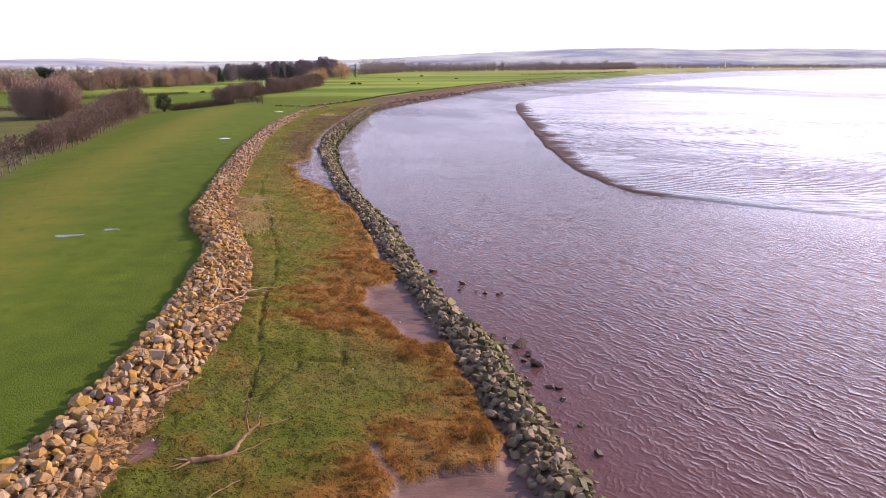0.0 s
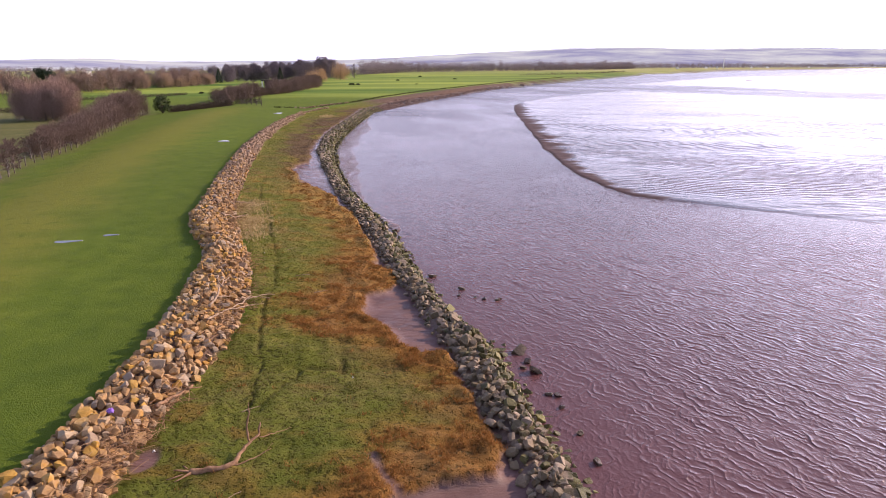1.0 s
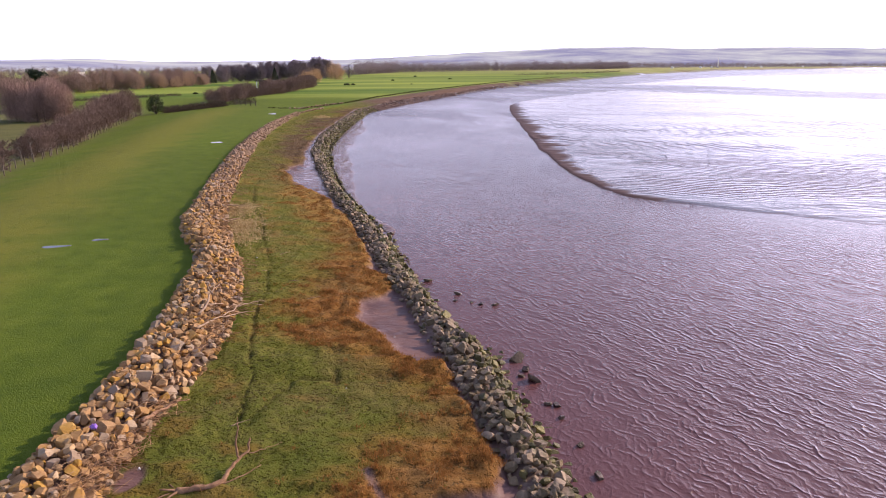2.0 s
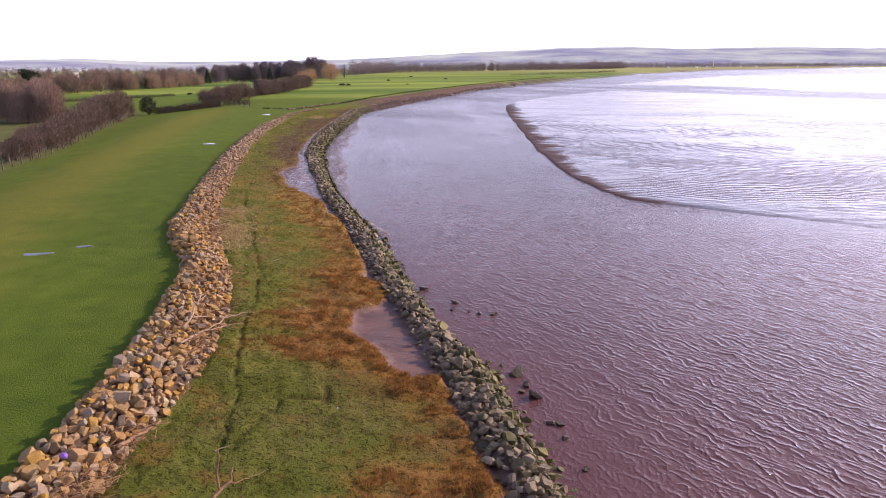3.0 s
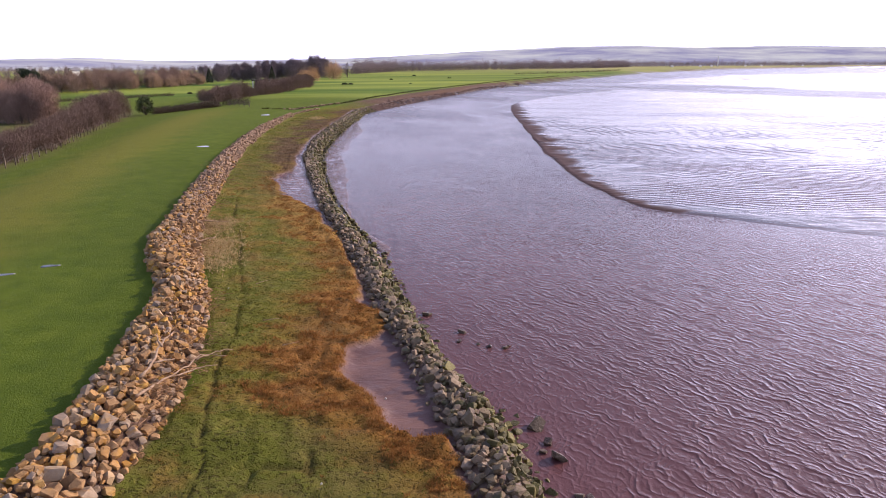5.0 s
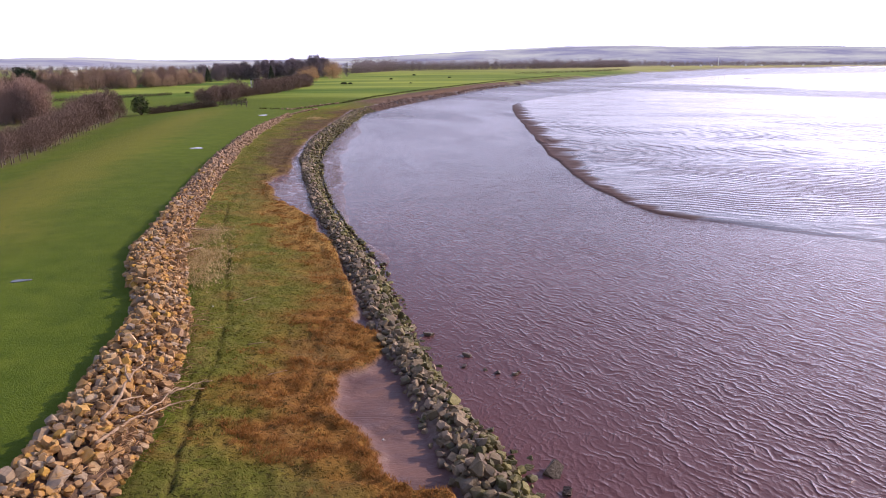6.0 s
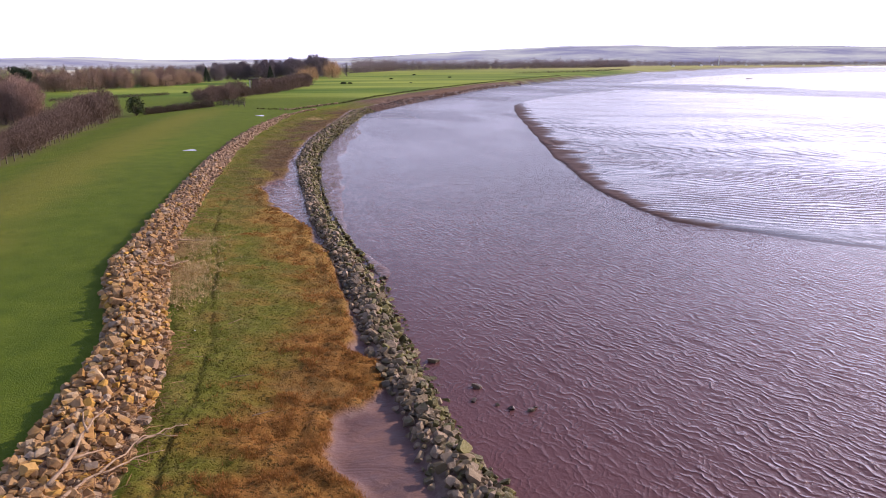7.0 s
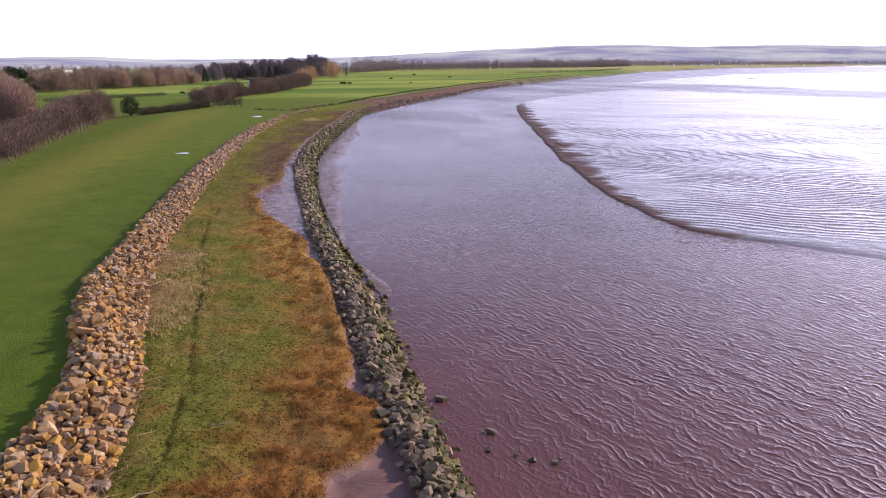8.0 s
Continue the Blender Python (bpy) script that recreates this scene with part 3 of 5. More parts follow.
def height(x, y, detail=True):
    ub, ut, ll, lr = up_back(y), up_toe(y), lo_left(y), lo_right(y)
    fl = fence_line(y)
    t = np.clip((ub - x) / np.maximum(ub - fl, 1), 0, 3)
    field = 1.75 + 0.15 * step(0.1, 0.35, t) - 1.2 * step(0.45, 1.05, t) - 0.3 * step(1, 2, t)
    field = field + 0.5 * step(200, 300, y) * step(2.5, 0.5, t)
    u = np.clip((x - ub) / np.maximum(ut - ub, 0.1), 0, 1)
    mound = np.where((x > ub) & (x < ut), 0.5 * np.sin(np.pi * np.clip(u, 0, 1)) ** 0.7 * (1.15 - 0.5 * u), 0) * step(175, 150, y)
    s = np.clip((x - ut) / np.maximum(ll - ut, 0.3), 0, 1)
    marsh = 1.45 - 0.5 * s
    ve = shore_edge(x, y)
    marsh = marsh - 0.26 * step(-0.35, 0.75, x - ve) * step(0, 0.3, ll - ve)
    w = np.clip((x - ll) / np.maximum(lr - ll, 0.1), 0, 1)
    groyne = 0.78 + 0.42 * np.sin(np.pi * np.minimum(w * 1.25, 1)) * step(205, 185, y) - 1.0 * w ** 1.3
    wide = np.interp(y, [40, 50, 66, 85, 117, 135, 158, 175], [0.0, 0.9, 1.6, 2.5, 3.4, 3.0, 0.8, 0.0]) + 2.4 * (fbm(x * 0.35, y * 0.16, 91, 2) - 0.5)
    bed = -0.22 - 1.6 * step(0, 40, x - lr) + 0.31 * step(0.5, -0.7, x - lr - wide) * step(42, 52, y) * step(172, 150, y)
    z = np.where(x < ub, field, np.where(x < ut, 1.75 - 0.3 * u + mound, np.where(x < ll, marsh, np.where(x < lr, groyne, bed))))
    if detail:
        _, orange, mud, rubble, _, rut, _, _, _, _ = zones(x, y)
        in_marsh = step(0, 0.4, x - ut) * step(0.2, -0.2, x - ll)
        z = z + in_marsh * (1 - mud) * (0.16 * (fbm(x * 1.1, y * 1.3, 9) - 0.5) + 0.09 * (fbm(x * 3.1, y * 2.6, 6, 2) - 0.5) + 0.07 * (vnoise(x * 4.4, y * 4.1, 8) - 0.5) + 0.30 * orange * (fbm(x * 0.9, y * 2.4, 3) - 0.35) + 0.10 * step(0.9, 0.2, ve - x) * step(0.0, 0.3, ll - ve))
        z = z + in_marsh * (1 - mud) * 0.42 * (fbm(x * 0.10, y * 0.36, 29, 2) - 0.5)
        z = z + in_marsh * 0.3 * (fbm(x * 0.3, y * 0.3, 27) - 0.5) * step(50, 80, y) * step(190, 150, y)
        z = z - 0.09 * np.where(y < 75, rut, 0)
        z = z + step(0, -3, x - ub) * 0.12 * (fbm(x * 0.12, y * 0.12, 15) - 0.5)
        z = z + step(-0.3, 0.3, x - lr) * step(5, 3, x - lr) * 0.10 * (fbm(x * 0.8, y * 0.35, 93, 2) - 0.5) * step(42, 55, y) * step(180, 150, y)
        z = z + in_marsh * mud * (0.05 + 0.10 * step(48, 58, y)) * (fbm(x * 0.9, y * 1.2, 12, 3) - 0.5)
    far = step(600, 1500, y) * step(0, -20, x - lr)
    return z + far * 3.0


def graded(*spans):
    out = []
    for a, b, d0, d1 in spans:
        v, n = a, 0
        while v < b - 1e-6:
            out.append(v)
            q = (v - a) / (b - a)
            v += d0 * (1 - q) + d1 * q
    return np.array(out + [spans[-1][1]])


def grid_mesh(name, xs, ys, material, zfun, smooth=True):
    gx, gy = np.meshgrid(xs, ys)
    x, y = gx.ravel(), gy.ravel()
    z = zfun(x, y)
    nx, ny = len(xs), len(ys)
    i = (np.arange(ny - 1)[:, None] * nx + np.arange(nx - 1)[None, :]).ravel()
    faces = np.stack([i, i + 1, i + nx + 1, i + nx], 1)
    return mesh_np(name, np.stack([x, y, z], 1), faces, material, smooth), x, y


# ---- setting: ground, river, mud flats, hills ----
xs = graded((-4600, -600, 400, 120), (-600, -120, 60, 10), (-120, -32, 8, 1.0), (-32, -18, 0.7, 0.2), (-18, -5, 0.1, 0.085), (-5, 3, 0.11, 0.13), (3, 6, 0.16, 0.2), (6, 40, 0.4, 6), (40, 600, 10, 40), (600, 4800, 60, 300))
ys = graded((-300, -20, 60, 8), (-20, 12, 4, 0.5), (12, 30, 0.115, 0.14), (30, 50, 0.15, 0.25), (50, 120, 0.3, 1.0), (120, 260, 1.0, 1.5), (260, 450, 1.6, 3.5), (450, 700, 4, 20), (700, 2600, 20, 50), (2600, 4800, 80, 300))
ground_mesh, gx, gy = grid_mesh("ground", xs, ys, GROUND, height)
za = zones(gx, gy)
for attr_name, chans in (("zone_a", za[0:3]), ("zone_b", za[3:6]), ("zone_c", za[6:9]), ("zone_d", (za[9],) * 3)):
    a = ground_mesh.attributes.new(attr_name, "FLOAT_COLOR", "POINT")
    a.data.foreach_set("color", np.stack([*chans, np.ones_like(gx)], 1).astype(np.float32).ravel())
ground = tagged(new("ground", ground_mesh), "mown green field, salt marsh and mud along a river", "ground", kind="structure")

def calm(x, y):
    """Smooth water in the lee of the mud flat, 0 to 1."""
    edge = np.interp(x, [18, 23, 32, 42, 70, 150], [62, 54.5, 47.5, 44, 38, 28])
    return step(11, 1, edge - y + 6 * (fbm(x * 0.12, y * 0.4, 37) - 0.5)) * step(20, 27, x)


def waves(x, y):
    """Low wind waves, their crests running nearly along the river, in gusts of uneven strength."""
    r = np.random.RandomState(12)
    z = np.zeros_like(x)
    for _ in range(14):
        lam = 0.6 * (2.6 ** r.rand())
        a = radians(30 + r.normal(0, 14))
        z += 0.0024 * lam * np.sin(2 * np.pi / lam * (x * math.cos(a) + y * math.sin(a)) + r.uniform(0, 6.28))
    gust = 0.80 + 0.25 * fbm(x * 0.09, y * 0.06, 17) + 0.35 * fbm(x * 0.5, y * 0.35, 19)
    shore = step(-0.2, 7.0, x - lo_right(y))
    fade = step(130, 70, y) * step(62, 45, x) * step(10, 14, y)
    z = z * gust * (0.35 + 0.65 * shore) * (1 - 0.8 * calm(x, y)) * fade * (1 - 0.6 * step(30, 80, y))
    return z


wx = graded((-40, -9, 4, 0.5), (-9, 24, 0.2, 0.22), (24, 48, 0.24, 0.5), (48, 110, 0.8, 20), (110, 4800, 40, 300))
wy = graded((-300, 0, 30, 6), (0, 14, 4, 0.4), (14, 42, 0.18, 0.24), (42, 120, 0.3, 1.4), (130, 600, 2, 30), (600, 3100, 40, 80))
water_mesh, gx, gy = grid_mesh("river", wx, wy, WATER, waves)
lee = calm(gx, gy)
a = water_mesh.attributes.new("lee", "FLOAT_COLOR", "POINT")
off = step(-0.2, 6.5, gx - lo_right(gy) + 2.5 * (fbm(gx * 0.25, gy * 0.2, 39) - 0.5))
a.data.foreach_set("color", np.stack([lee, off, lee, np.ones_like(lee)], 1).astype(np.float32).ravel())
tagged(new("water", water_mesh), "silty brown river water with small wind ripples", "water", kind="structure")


def polygon_inside(x, y, pts):
    inside = np.zeros(np.shape(x), bool)
    for (ax, ay), (bx, by) in zip(pts, pts[1:] + pts[:1]):
        c = ((ay > y) != (by > y)) & (x < (bx - ax) * (y - ay) / (by - ay + 1e-9) + ax)
        inside ^= c
    return inside


def mud_flat(name, pts, xs, ys, seed, rim):
    """A low flat whose edge dips under the water along the outline, with a bare mud slope along its edge."""
    def inward(x, y):
        d = near_line(x, y, pts + pts[:1])
        return np.where(polygon_inside(x, y, pts), d, -d) + 1.2 * (fbm(x * 0.15, y * 0.15, seed) - 0.5) + 9 * step(50, 44, y) * (fbm(x * 0.05, y * 0.3, seed + 6) - 0.5)

    def ripples(x, y):
        """Bent sand ripples that come and go, 0 to 1."""
        warp = 9 * (fbm(x * 0.02, y * 0.02, seed + 1) - 0.5) + 2.2 * (fbm(x * 0.12, y * 0.12, seed + 2) - 0.5)
        ph = 2 * np.pi * (0.88 * x + 0.47 * y + 2.6 * warp) / (1.35 + 0.011 * y)
        return (0.5 + 0.5 * np.sin(ph)) * step(0.34, 0.55, fbm(x * 0.035, y * 0.035, seed + 4))

    def z(x, y):
        d = inward(x, y)
        tex = 0.10 * (fbm(x * 0.05, y * 0.16, seed + 3) - 0.42) + 0.04 * (fbm(x * 0.25, y * 0.7, seed + 5) - 0.5) + 0.035 * (ripples(x, y) - 0.4)
        return np.where(d < 0, -0.25, -0.25 + (0.27 + (rim - 0.27) * step(50, 62, y)) * step(0, 1.0 + 4.0 * step(63, 53, y), d) + 0.05 * step(1, 14, d) + tex * step(0, 6 + 14 * step(63, 53, y), d) + 0.09 * (fbm(x * 0.09, y * 1.1, seed + 8) - 0.5) * step(64, 54, y) * step(20, 8, d))
    me, x, y = grid_mesh(name, xs, ys, FLAT, z)
    d = inward(x, y) + 7.0 * (fbm(x * 0.10, y * 0.6, seed + 9) - 0.47) + 3.0 * step(15.6, 19.5, x) * step(95, 80, y)
    edge = step(4.6, 2.4, d) * step(29, 21, x) * step(55, 62, y)
    a = me.attributes.new("shore", "FLOAT_COLOR", "POINT")
    a.data.foreach_set("color", np.stack([edge, ripples(x, y), step(22, 3, d) * step(70, 56, y), edge * 0 + 1], 1).astype(np.float32).ravel())
    return tagged(new(name, me), "wet rippled mud bank exposed in the river", "mud bank", kind="structure")


SPIT = [(21.7, 213), (18.4, 173), (16.9, 145), (15.9, 126), (15.1, 110), (14.7, 99), (14.3, 84), (14.9, 74.5), (15.8, 67), (17.4, 62.3), (20.6, 58.9), (23.3, 54.5),
        (27, 50.7), (32.4, 47.5), (42, 44), (70, 38), (150, 28), (420, 10), (420, 200), (180, 235), (146, 250), (128, 285), (108, 317), (88, 340), (64, 304), (40.6, 264), (28.7, 238)]
mud_flat("mudflat", SPIT, graded((12, 40, 0.3, 0.5), (40, 120, 0.6, 3), (120, 430, 4, 20)), graded((8, 40, 4, 0.6), (40, 110, 0.4, 0.7), (110, 345, 0.9, 3)), 71, 0.36)
SPIT_FAR = [(113, 440), (190, 569), (332, 786), (603, 940), (1200, 1500), (1800, 1500), (1500, 500), (600, 320), (300, 270), (196, 304), (178, 324), (173, 385), (150, 430)]
mud_flat("mudflat_far", SPIT_FAR, graded((100, 400, 3, 8), (400, 1820, 12, 60)), graded((260, 600, 4, 8), (600, 1510, 12, 40)), 83, 0.34)


def ridge(name, y0, x0, x1, prof, depth, material, label):
    xs2 = np.linspace(x0, x1, 150)
    rows = []
    for k, (dy, s) in enumerate(((0, 0.0), (depth * 0.3, 0.45), (depth * 0.6, 0.85), (depth, 1.0), (depth * 1.25, 0.9))):
        z = prof(xs2) * s + 0.004 * y0 * (fbm(xs2 * 0.004, xs2 * 0 + k * 3.1, 5 + k) - 0.5) * s - 2
        rows.append(np.stack([xs2, np.full_like(xs2, y0 + dy), z], 1))
    n = len(xs2)
    v = np.concatenate(rows)
    i = (np.arange(4)[:, None] * n + np.arange(n - 1)[None, :]).ravel()
    return tagged(new(name, mesh_np(name, v, np.stack([i, i + 1, i + n + 1, i + n], 1), material, True)), label, "hills", kind="structure")


def lumps(x):
    return np.interp(x, [-3600, -2700, -2150, -1750, -1450, -900, -500, 0, 400, 800, 1200, 1600, 2100, 2600, 3600],
                     [42, 46, 62, 48, 42, 46, 56, 82, 98, 118, 124, 112, 118, 110, 100])


def near_lumps(x):
    return np.interp(x, [-3000, -1700, -1250, -1080, -960, -800, -700, -560, -480, -400, -260, -150], [24, 18, 21, 30, 33, 30, 23, 20, 25, 20, 13, 2])


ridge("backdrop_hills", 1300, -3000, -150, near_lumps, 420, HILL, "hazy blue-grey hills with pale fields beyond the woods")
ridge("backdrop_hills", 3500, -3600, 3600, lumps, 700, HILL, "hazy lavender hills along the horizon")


# ---- rocks ----
def rock_shapes(count, seed):
    """Angular quarried blocks with broken corners, about one metre across."""
    rnd = random.Random(seed)
    shapes = []
    for _ in range(count):
        bm = bmesh.new()
        k = rnd.uniform(0.32, 0.47), rnd.uniform(0.27, 0.38), rnd.uniform(0.19, 0.31)
        skew = rnd.uniform(-0.35, 0.35), rnd.uniform(-0.35, 0.35)
        for i in range(8):
            c = Vector(((i & 1) * 2 - 1, (i >> 1 & 1) * 2 - 1, (i >> 2) * 2 - 1))
            c = Vector([v * rnd.uniform(0.55, 1.05) for v in c])
            corner = [c]
            if rnd.random() < 0.8:
                cutoff = rnd.uniform(0.25, 0.75)
                corner = [c - Vector([c[a] * cutoff * rnd.uniform(0.7, 1.3) if a == ax else 0 for a in range(3)]) for ax in range(3)]
            for p in corner:
                bm.verts.new((p.x * k[0] + p.z * k[2] * skew[0], p.y * k[1] + p.z * k[2] * skew[1], p.z * k[2]))
        res = bmesh.ops.convex_hull(bm, input=bm.verts)
        bmesh.ops.delete(bm, geom=[g for g in res["geom_interior"] if isinstance(g, bmesh.types.BMVert)], context="VERTS")
        bmesh.ops.triangulate(bm, faces=bm.faces)
        bm.verts.index_update()
        shapes.append((np.array([v.co[:] for v in bm.verts]), np.array([[v.index for v in f.verts] for f in bm.faces])))
        bm.free()
    return shapes


SHAPES = rock_shapes(36, 11)


def scatter_rocks(rnd, left, right, y0, y1, size, lift, keep=1.0):
    """Stones packed side by side between two shore lines; returns (x, y, z, size, across) rows."""
    cells, rows = {}, []
    y = y0
    tries = int((y1 - y0) * 3.2 / (size * size) * 5.0)
    for _ in range(tries):
        y = rnd.uniform(y0, y1)
        u = rnd.uniform(-0.03, 1.03)
        a, b = float(left(y)), float(right(y))
        x = a + (b - a) * u
        s = min(max(size * math.exp(rnd.gauss(0, 0.28)), size * 0.5), size * 1.6)
        c = (int(x // 1.2), int(y // 1.2))
        ok = True
        for i in (-1, 0, 1):
            for j in (-1, 0, 1):
                for ox, oy, os in cells.get((c[0] + i, c[1] + j), ()):
                    if (ox - x) ** 2 + (oy - y) ** 2 < (0.33 * (s + os)) ** 2:
                        ok = False
        if ok:
            cells.setdefault(c, []).append((x, y, s))
            rows.append((x, y, s, u))
    xs2, ys2 = np.array([r[0] for r in rows]), np.array([r[1] for r in rows])
    zs = height(xs2, ys2, False)
    return [(r[0], r[1], float(z) + r[2] * lift + rnd.uniform(-0.04, 0.10), r[2], r[3]) for r, z in zip(rows, zs)]


def rock_pose(rnd, x, y, z, s):
    return Matrix.LocRotScale((x, y, z), Euler((rnd.gauss(0, 0.45), rnd.gauss(0, 0.45), rnd.uniform(0, 6.28))), (s * 1.12, s * 1.12, s * rnd.uniform(0.95, 1.3)))


def stone_bank(name, label, rows, near_y, pick, seed):
    """A bank of stones: the nearest ones singly, the rest as one part."""
    rnd = random.Random(seed)
    bank = tagged(new(name), label, "stone bank")
    meshes = {}
    rows = sorted(rows, key=lambda r: abs(r[1] - near_y))
    soups = {}
    for i, (x, y, z, s, u) in enumerate(rows):
        k, mat = rnd.randrange(len(SHAPES)), pick(rnd, x, y, u)
        m = rock_pose(rnd, x, y, z, s)
        if i < 300:
            key = (k, mat.name)
            if key not in meshes:
                meshes[key] = mesh_np("rock", SHAPES[k][0], SHAPES[k][1], mat)
            ob = part("rock", meshes[key], None, bank)
            ob.matrix_basis = m
        else:
            v, f, n = soups.setdefault(mat.name, ([], [], [0, mat]))
            a = np.array(m)
            v.append(SHAPES[k][0] @ a[:3, :3].T + a[:3, 3])
            f.append(SHAPES[k][1] + n[0])
            n[0] += len(SHAPES[k][0])
    for v, f, n in soups.values():
        ob = part("rocks_beyond", mesh_np("rocks_beyond", np.concatenate(v), np.concatenate(f), n[1]), None, bank)
        tagged(ob, kind="stuff")
    return bank


rnd = random.Random(5)
upper = scatter_rocks(rnd, up_back, up_toe, -14, 26, 0.34, 0.12) + scatter_rocks(rnd, up_back, up_toe, 26, 75, 0.30, 0.12) + scatter_rocks(rnd, up_back, up_toe, 75, 172, 0.46, 0.12)
upper += scatter_rocks(rnd, lambda y: up_back(y) + 0.15, lambda y: up_toe(y) - 0.3, -14, 60, 0.31, 0.45)[::2]
upper += scatter_rocks(rnd, up_back, up_toe, 8, 60, 0.2, 0.5)[::5]
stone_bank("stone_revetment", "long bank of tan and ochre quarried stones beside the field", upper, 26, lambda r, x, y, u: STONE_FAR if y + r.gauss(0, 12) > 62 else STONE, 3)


def low_pick(r, x, y, u):
    if y > 190:
        return STONE_BANK
    return STONE_WEED if u + r.gauss(0, 0.22) > (0.62 if y < 50 else 0.42) else STONE_LOW


lower = scatter_rocks(rnd, lo_left, lo_right, -14, 80, 0.315, 0.10) + scatter_rocks(rnd, lo_left, lo_right, 80, 205, 0.46, 0.1) + scatter_rocks(rnd, lambda y: lo_left(y) - 1.0, lo_right, 205, 420, 0.7, 0.0)[::2]
lower += scatter_rocks(rnd, lambda y: lo_left(y) + 0.3, lambda y: lo_right(y) - 0.7, -14, 60, 0.33, 0.42)[::2]
stone_bank("stone_groyne", "dark grey boulders with green weed along the water's edge", lower, 27, low_pick, 4)

line2 = [(-36, 171), (-34, 169.7), (-30, 185), (-26.5, 196)]
rows2 = []
for (ax, ay), (bx, by) in zip(line2, line2[1:]):
    n = int(math.hypot(bx - ax, by - ay) / 0.55)
    for i in range(n):
        x, y = ax + (bx - ax) * i / n + rnd.gauss(0, 0.35), ay + (by - ay) * i / n + rnd.gauss(0, 0.5)
        rows2.append((x, y, float(height(np.array([x]), np.array([y]), False)[0]) + 0.15, rnd.uniform(0.4, 0.7), 0))
stone_bank("stone_row", "scattered row of pale stones along the far field edge", rows2, 172, lambda r, x, y, u: STONE_FAR, 8)

# single boulders standing in the shallows
for x, y, s in ((3.3, 26.5, 0.85), (3.55, 25.5, 0.5), (3.75, 24.6, 0.8), (3.3, 25.0, 0.35), (4.0, 22.7, 0.45), (4.3, 22.6, 0.35), (4.3, 21.7, 0.4), (4.6, 19.9, 0.42), (4.8, 18.2, 0.45),
                (2.2, 33.3, 0.32), (2.9, 33.2, 0.36), (3.1, 33.4, 0.22), (1.75, 33.6, 0.3), (-0.6, 37.3, 0.6), (1.1, 35.0, 0.5), (0.9, 33.9, 0.35), (-2.4, 42.6, 0.45), (-3.4, 48.6, 0.5)):
    k = rnd.randrange(len(SHAPES))
    ob = new("boulder", mesh_np("boulder", SHAPES[k][0], SHAPES[k][1], STONE_WET))
    ob.matrix_basis = Matrix.LocRotScale((x, y, 0.08 * s), Euler((rnd.gauss(0, 0.3), rnd.gauss(0, 0.3), rnd.uniform(0, 6))), (s * 0.95, s * 0.85, s * 0.65))
    tagged(ob, "dark wet boulder standing in the muddy shallows", "boulder", "boulders in the shallows")


# ---- marsh plants ----
def tufts(name, label, material, pts, blade_h, blade_w, blades, seed):
    """Many small tufts of thin blades, as one piece of ground cover."""
    r = np.random.RandomState(seed)
    p = np.repeat(pts, blades, axis=0)
    n = len(p)
    ang, lean = r.uniform(0, 2 * np.pi, n), r.uniform(0.3, 1.35, n)
    h = blade_h * r.uniform(0.55, 1.25, n)
    off = r.normal(0, 0.045, (n, 2))
    base = p + np.stack([off[:, 0], off[:, 1], np.full(n, -0.02)], 1)
    side = np.stack([-np.sin(ang), np.cos(ang), np.zeros(n)], 1) * (blade_w * r.uniform(0.6, 1.4, n) / 2)[:, None]
    tip = base + np.stack([np.cos(ang) * np.sin(lean), np.sin(ang) * np.sin(lean), np.cos(lean)], 1) * h[:, None]
    v = np.stack([base - side, base + side, tip], 1).reshape(-1, 3)
    f = np.arange(3 * n).reshape(-1, 3)
    return tagged(new(name, mesh_np(name, v, f, material)), label, "grass", kind="stuff")


rs = np.random.RandomState(2)
cand = np.concatenate([np.stack([rs.uniform(-14, 3, 60000), rs.uniform(11, 36, 60000)], 1), np.stack([rs.uniform(-22, 0, 50000), rs.uniform(36, 72, 50000)], 1)])
cx, cy = cand[:, 0], cand[:, 1]
zc = zones(cx, cy)
ok = (cx > up_toe(cy) - 0.1) & (cx < lo_left(cy) + 0.1) & (zc[2] < 0.35) & (zc[5] < 0.55)
cx, cy, orange_c = cx[ok], cy[ok], zc[1][ok]
clump = fbm(cx * 1.6, cy * 1.6, 41)
keep = rs.uniform(0.42, 0.75, len(cx)) < clump - 0.10 * (orange_c < 0.5)
cx, cy, orange_c = cx[keep], cy[keep], orange_c[keep]
pz = np.stack([cx, cy, height(cx, cy)], 1)
is_o = orange_c + rs.normal(0, 0.24, len(cx)) > 0.5
tufts("marsh_grass", "short green salt-marsh grass in small tufts", GRASS, pz[~is_o], np.repeat(np.where(pz[~is_o][:, 1] > 42, 0.042, 0.07), 8), 0.028, 8, 3)
tufts("dry_sedge", "rusty orange dry sedge along the mud edge", SEDGE, pz[is_o], 0.15, 0.022, 12, 4)


cand = np.stack([rs.uniform(-31, -8, 42000), rs.uniform(70, 175, 42000)], 1)
cx, cy = cand[:, 0], cand[:, 1]
zc = zones(cx, cy)
ok = (cx > up_toe(cy)) & (cx < lo_left(cy) + 0.2) & (zc[2] < 0.4) & (fbm(cx * 0.8, cy * 0.5, 43) > 0.42)
cx, cy = cx[ok], cy[ok]
dry_c = np.maximum(zc[1][ok], zc[8][ok]) + rs.normal(0, 0.1, len(cx)) > 0.5
pz = np.stack([cx, cy, height(cx, cy)], 1)
tufts("marsh_grass", "coarse green salt-marsh grass further along the bank", GRASS, pz[~dry_c], 0.055, 0.06, 4, 13)
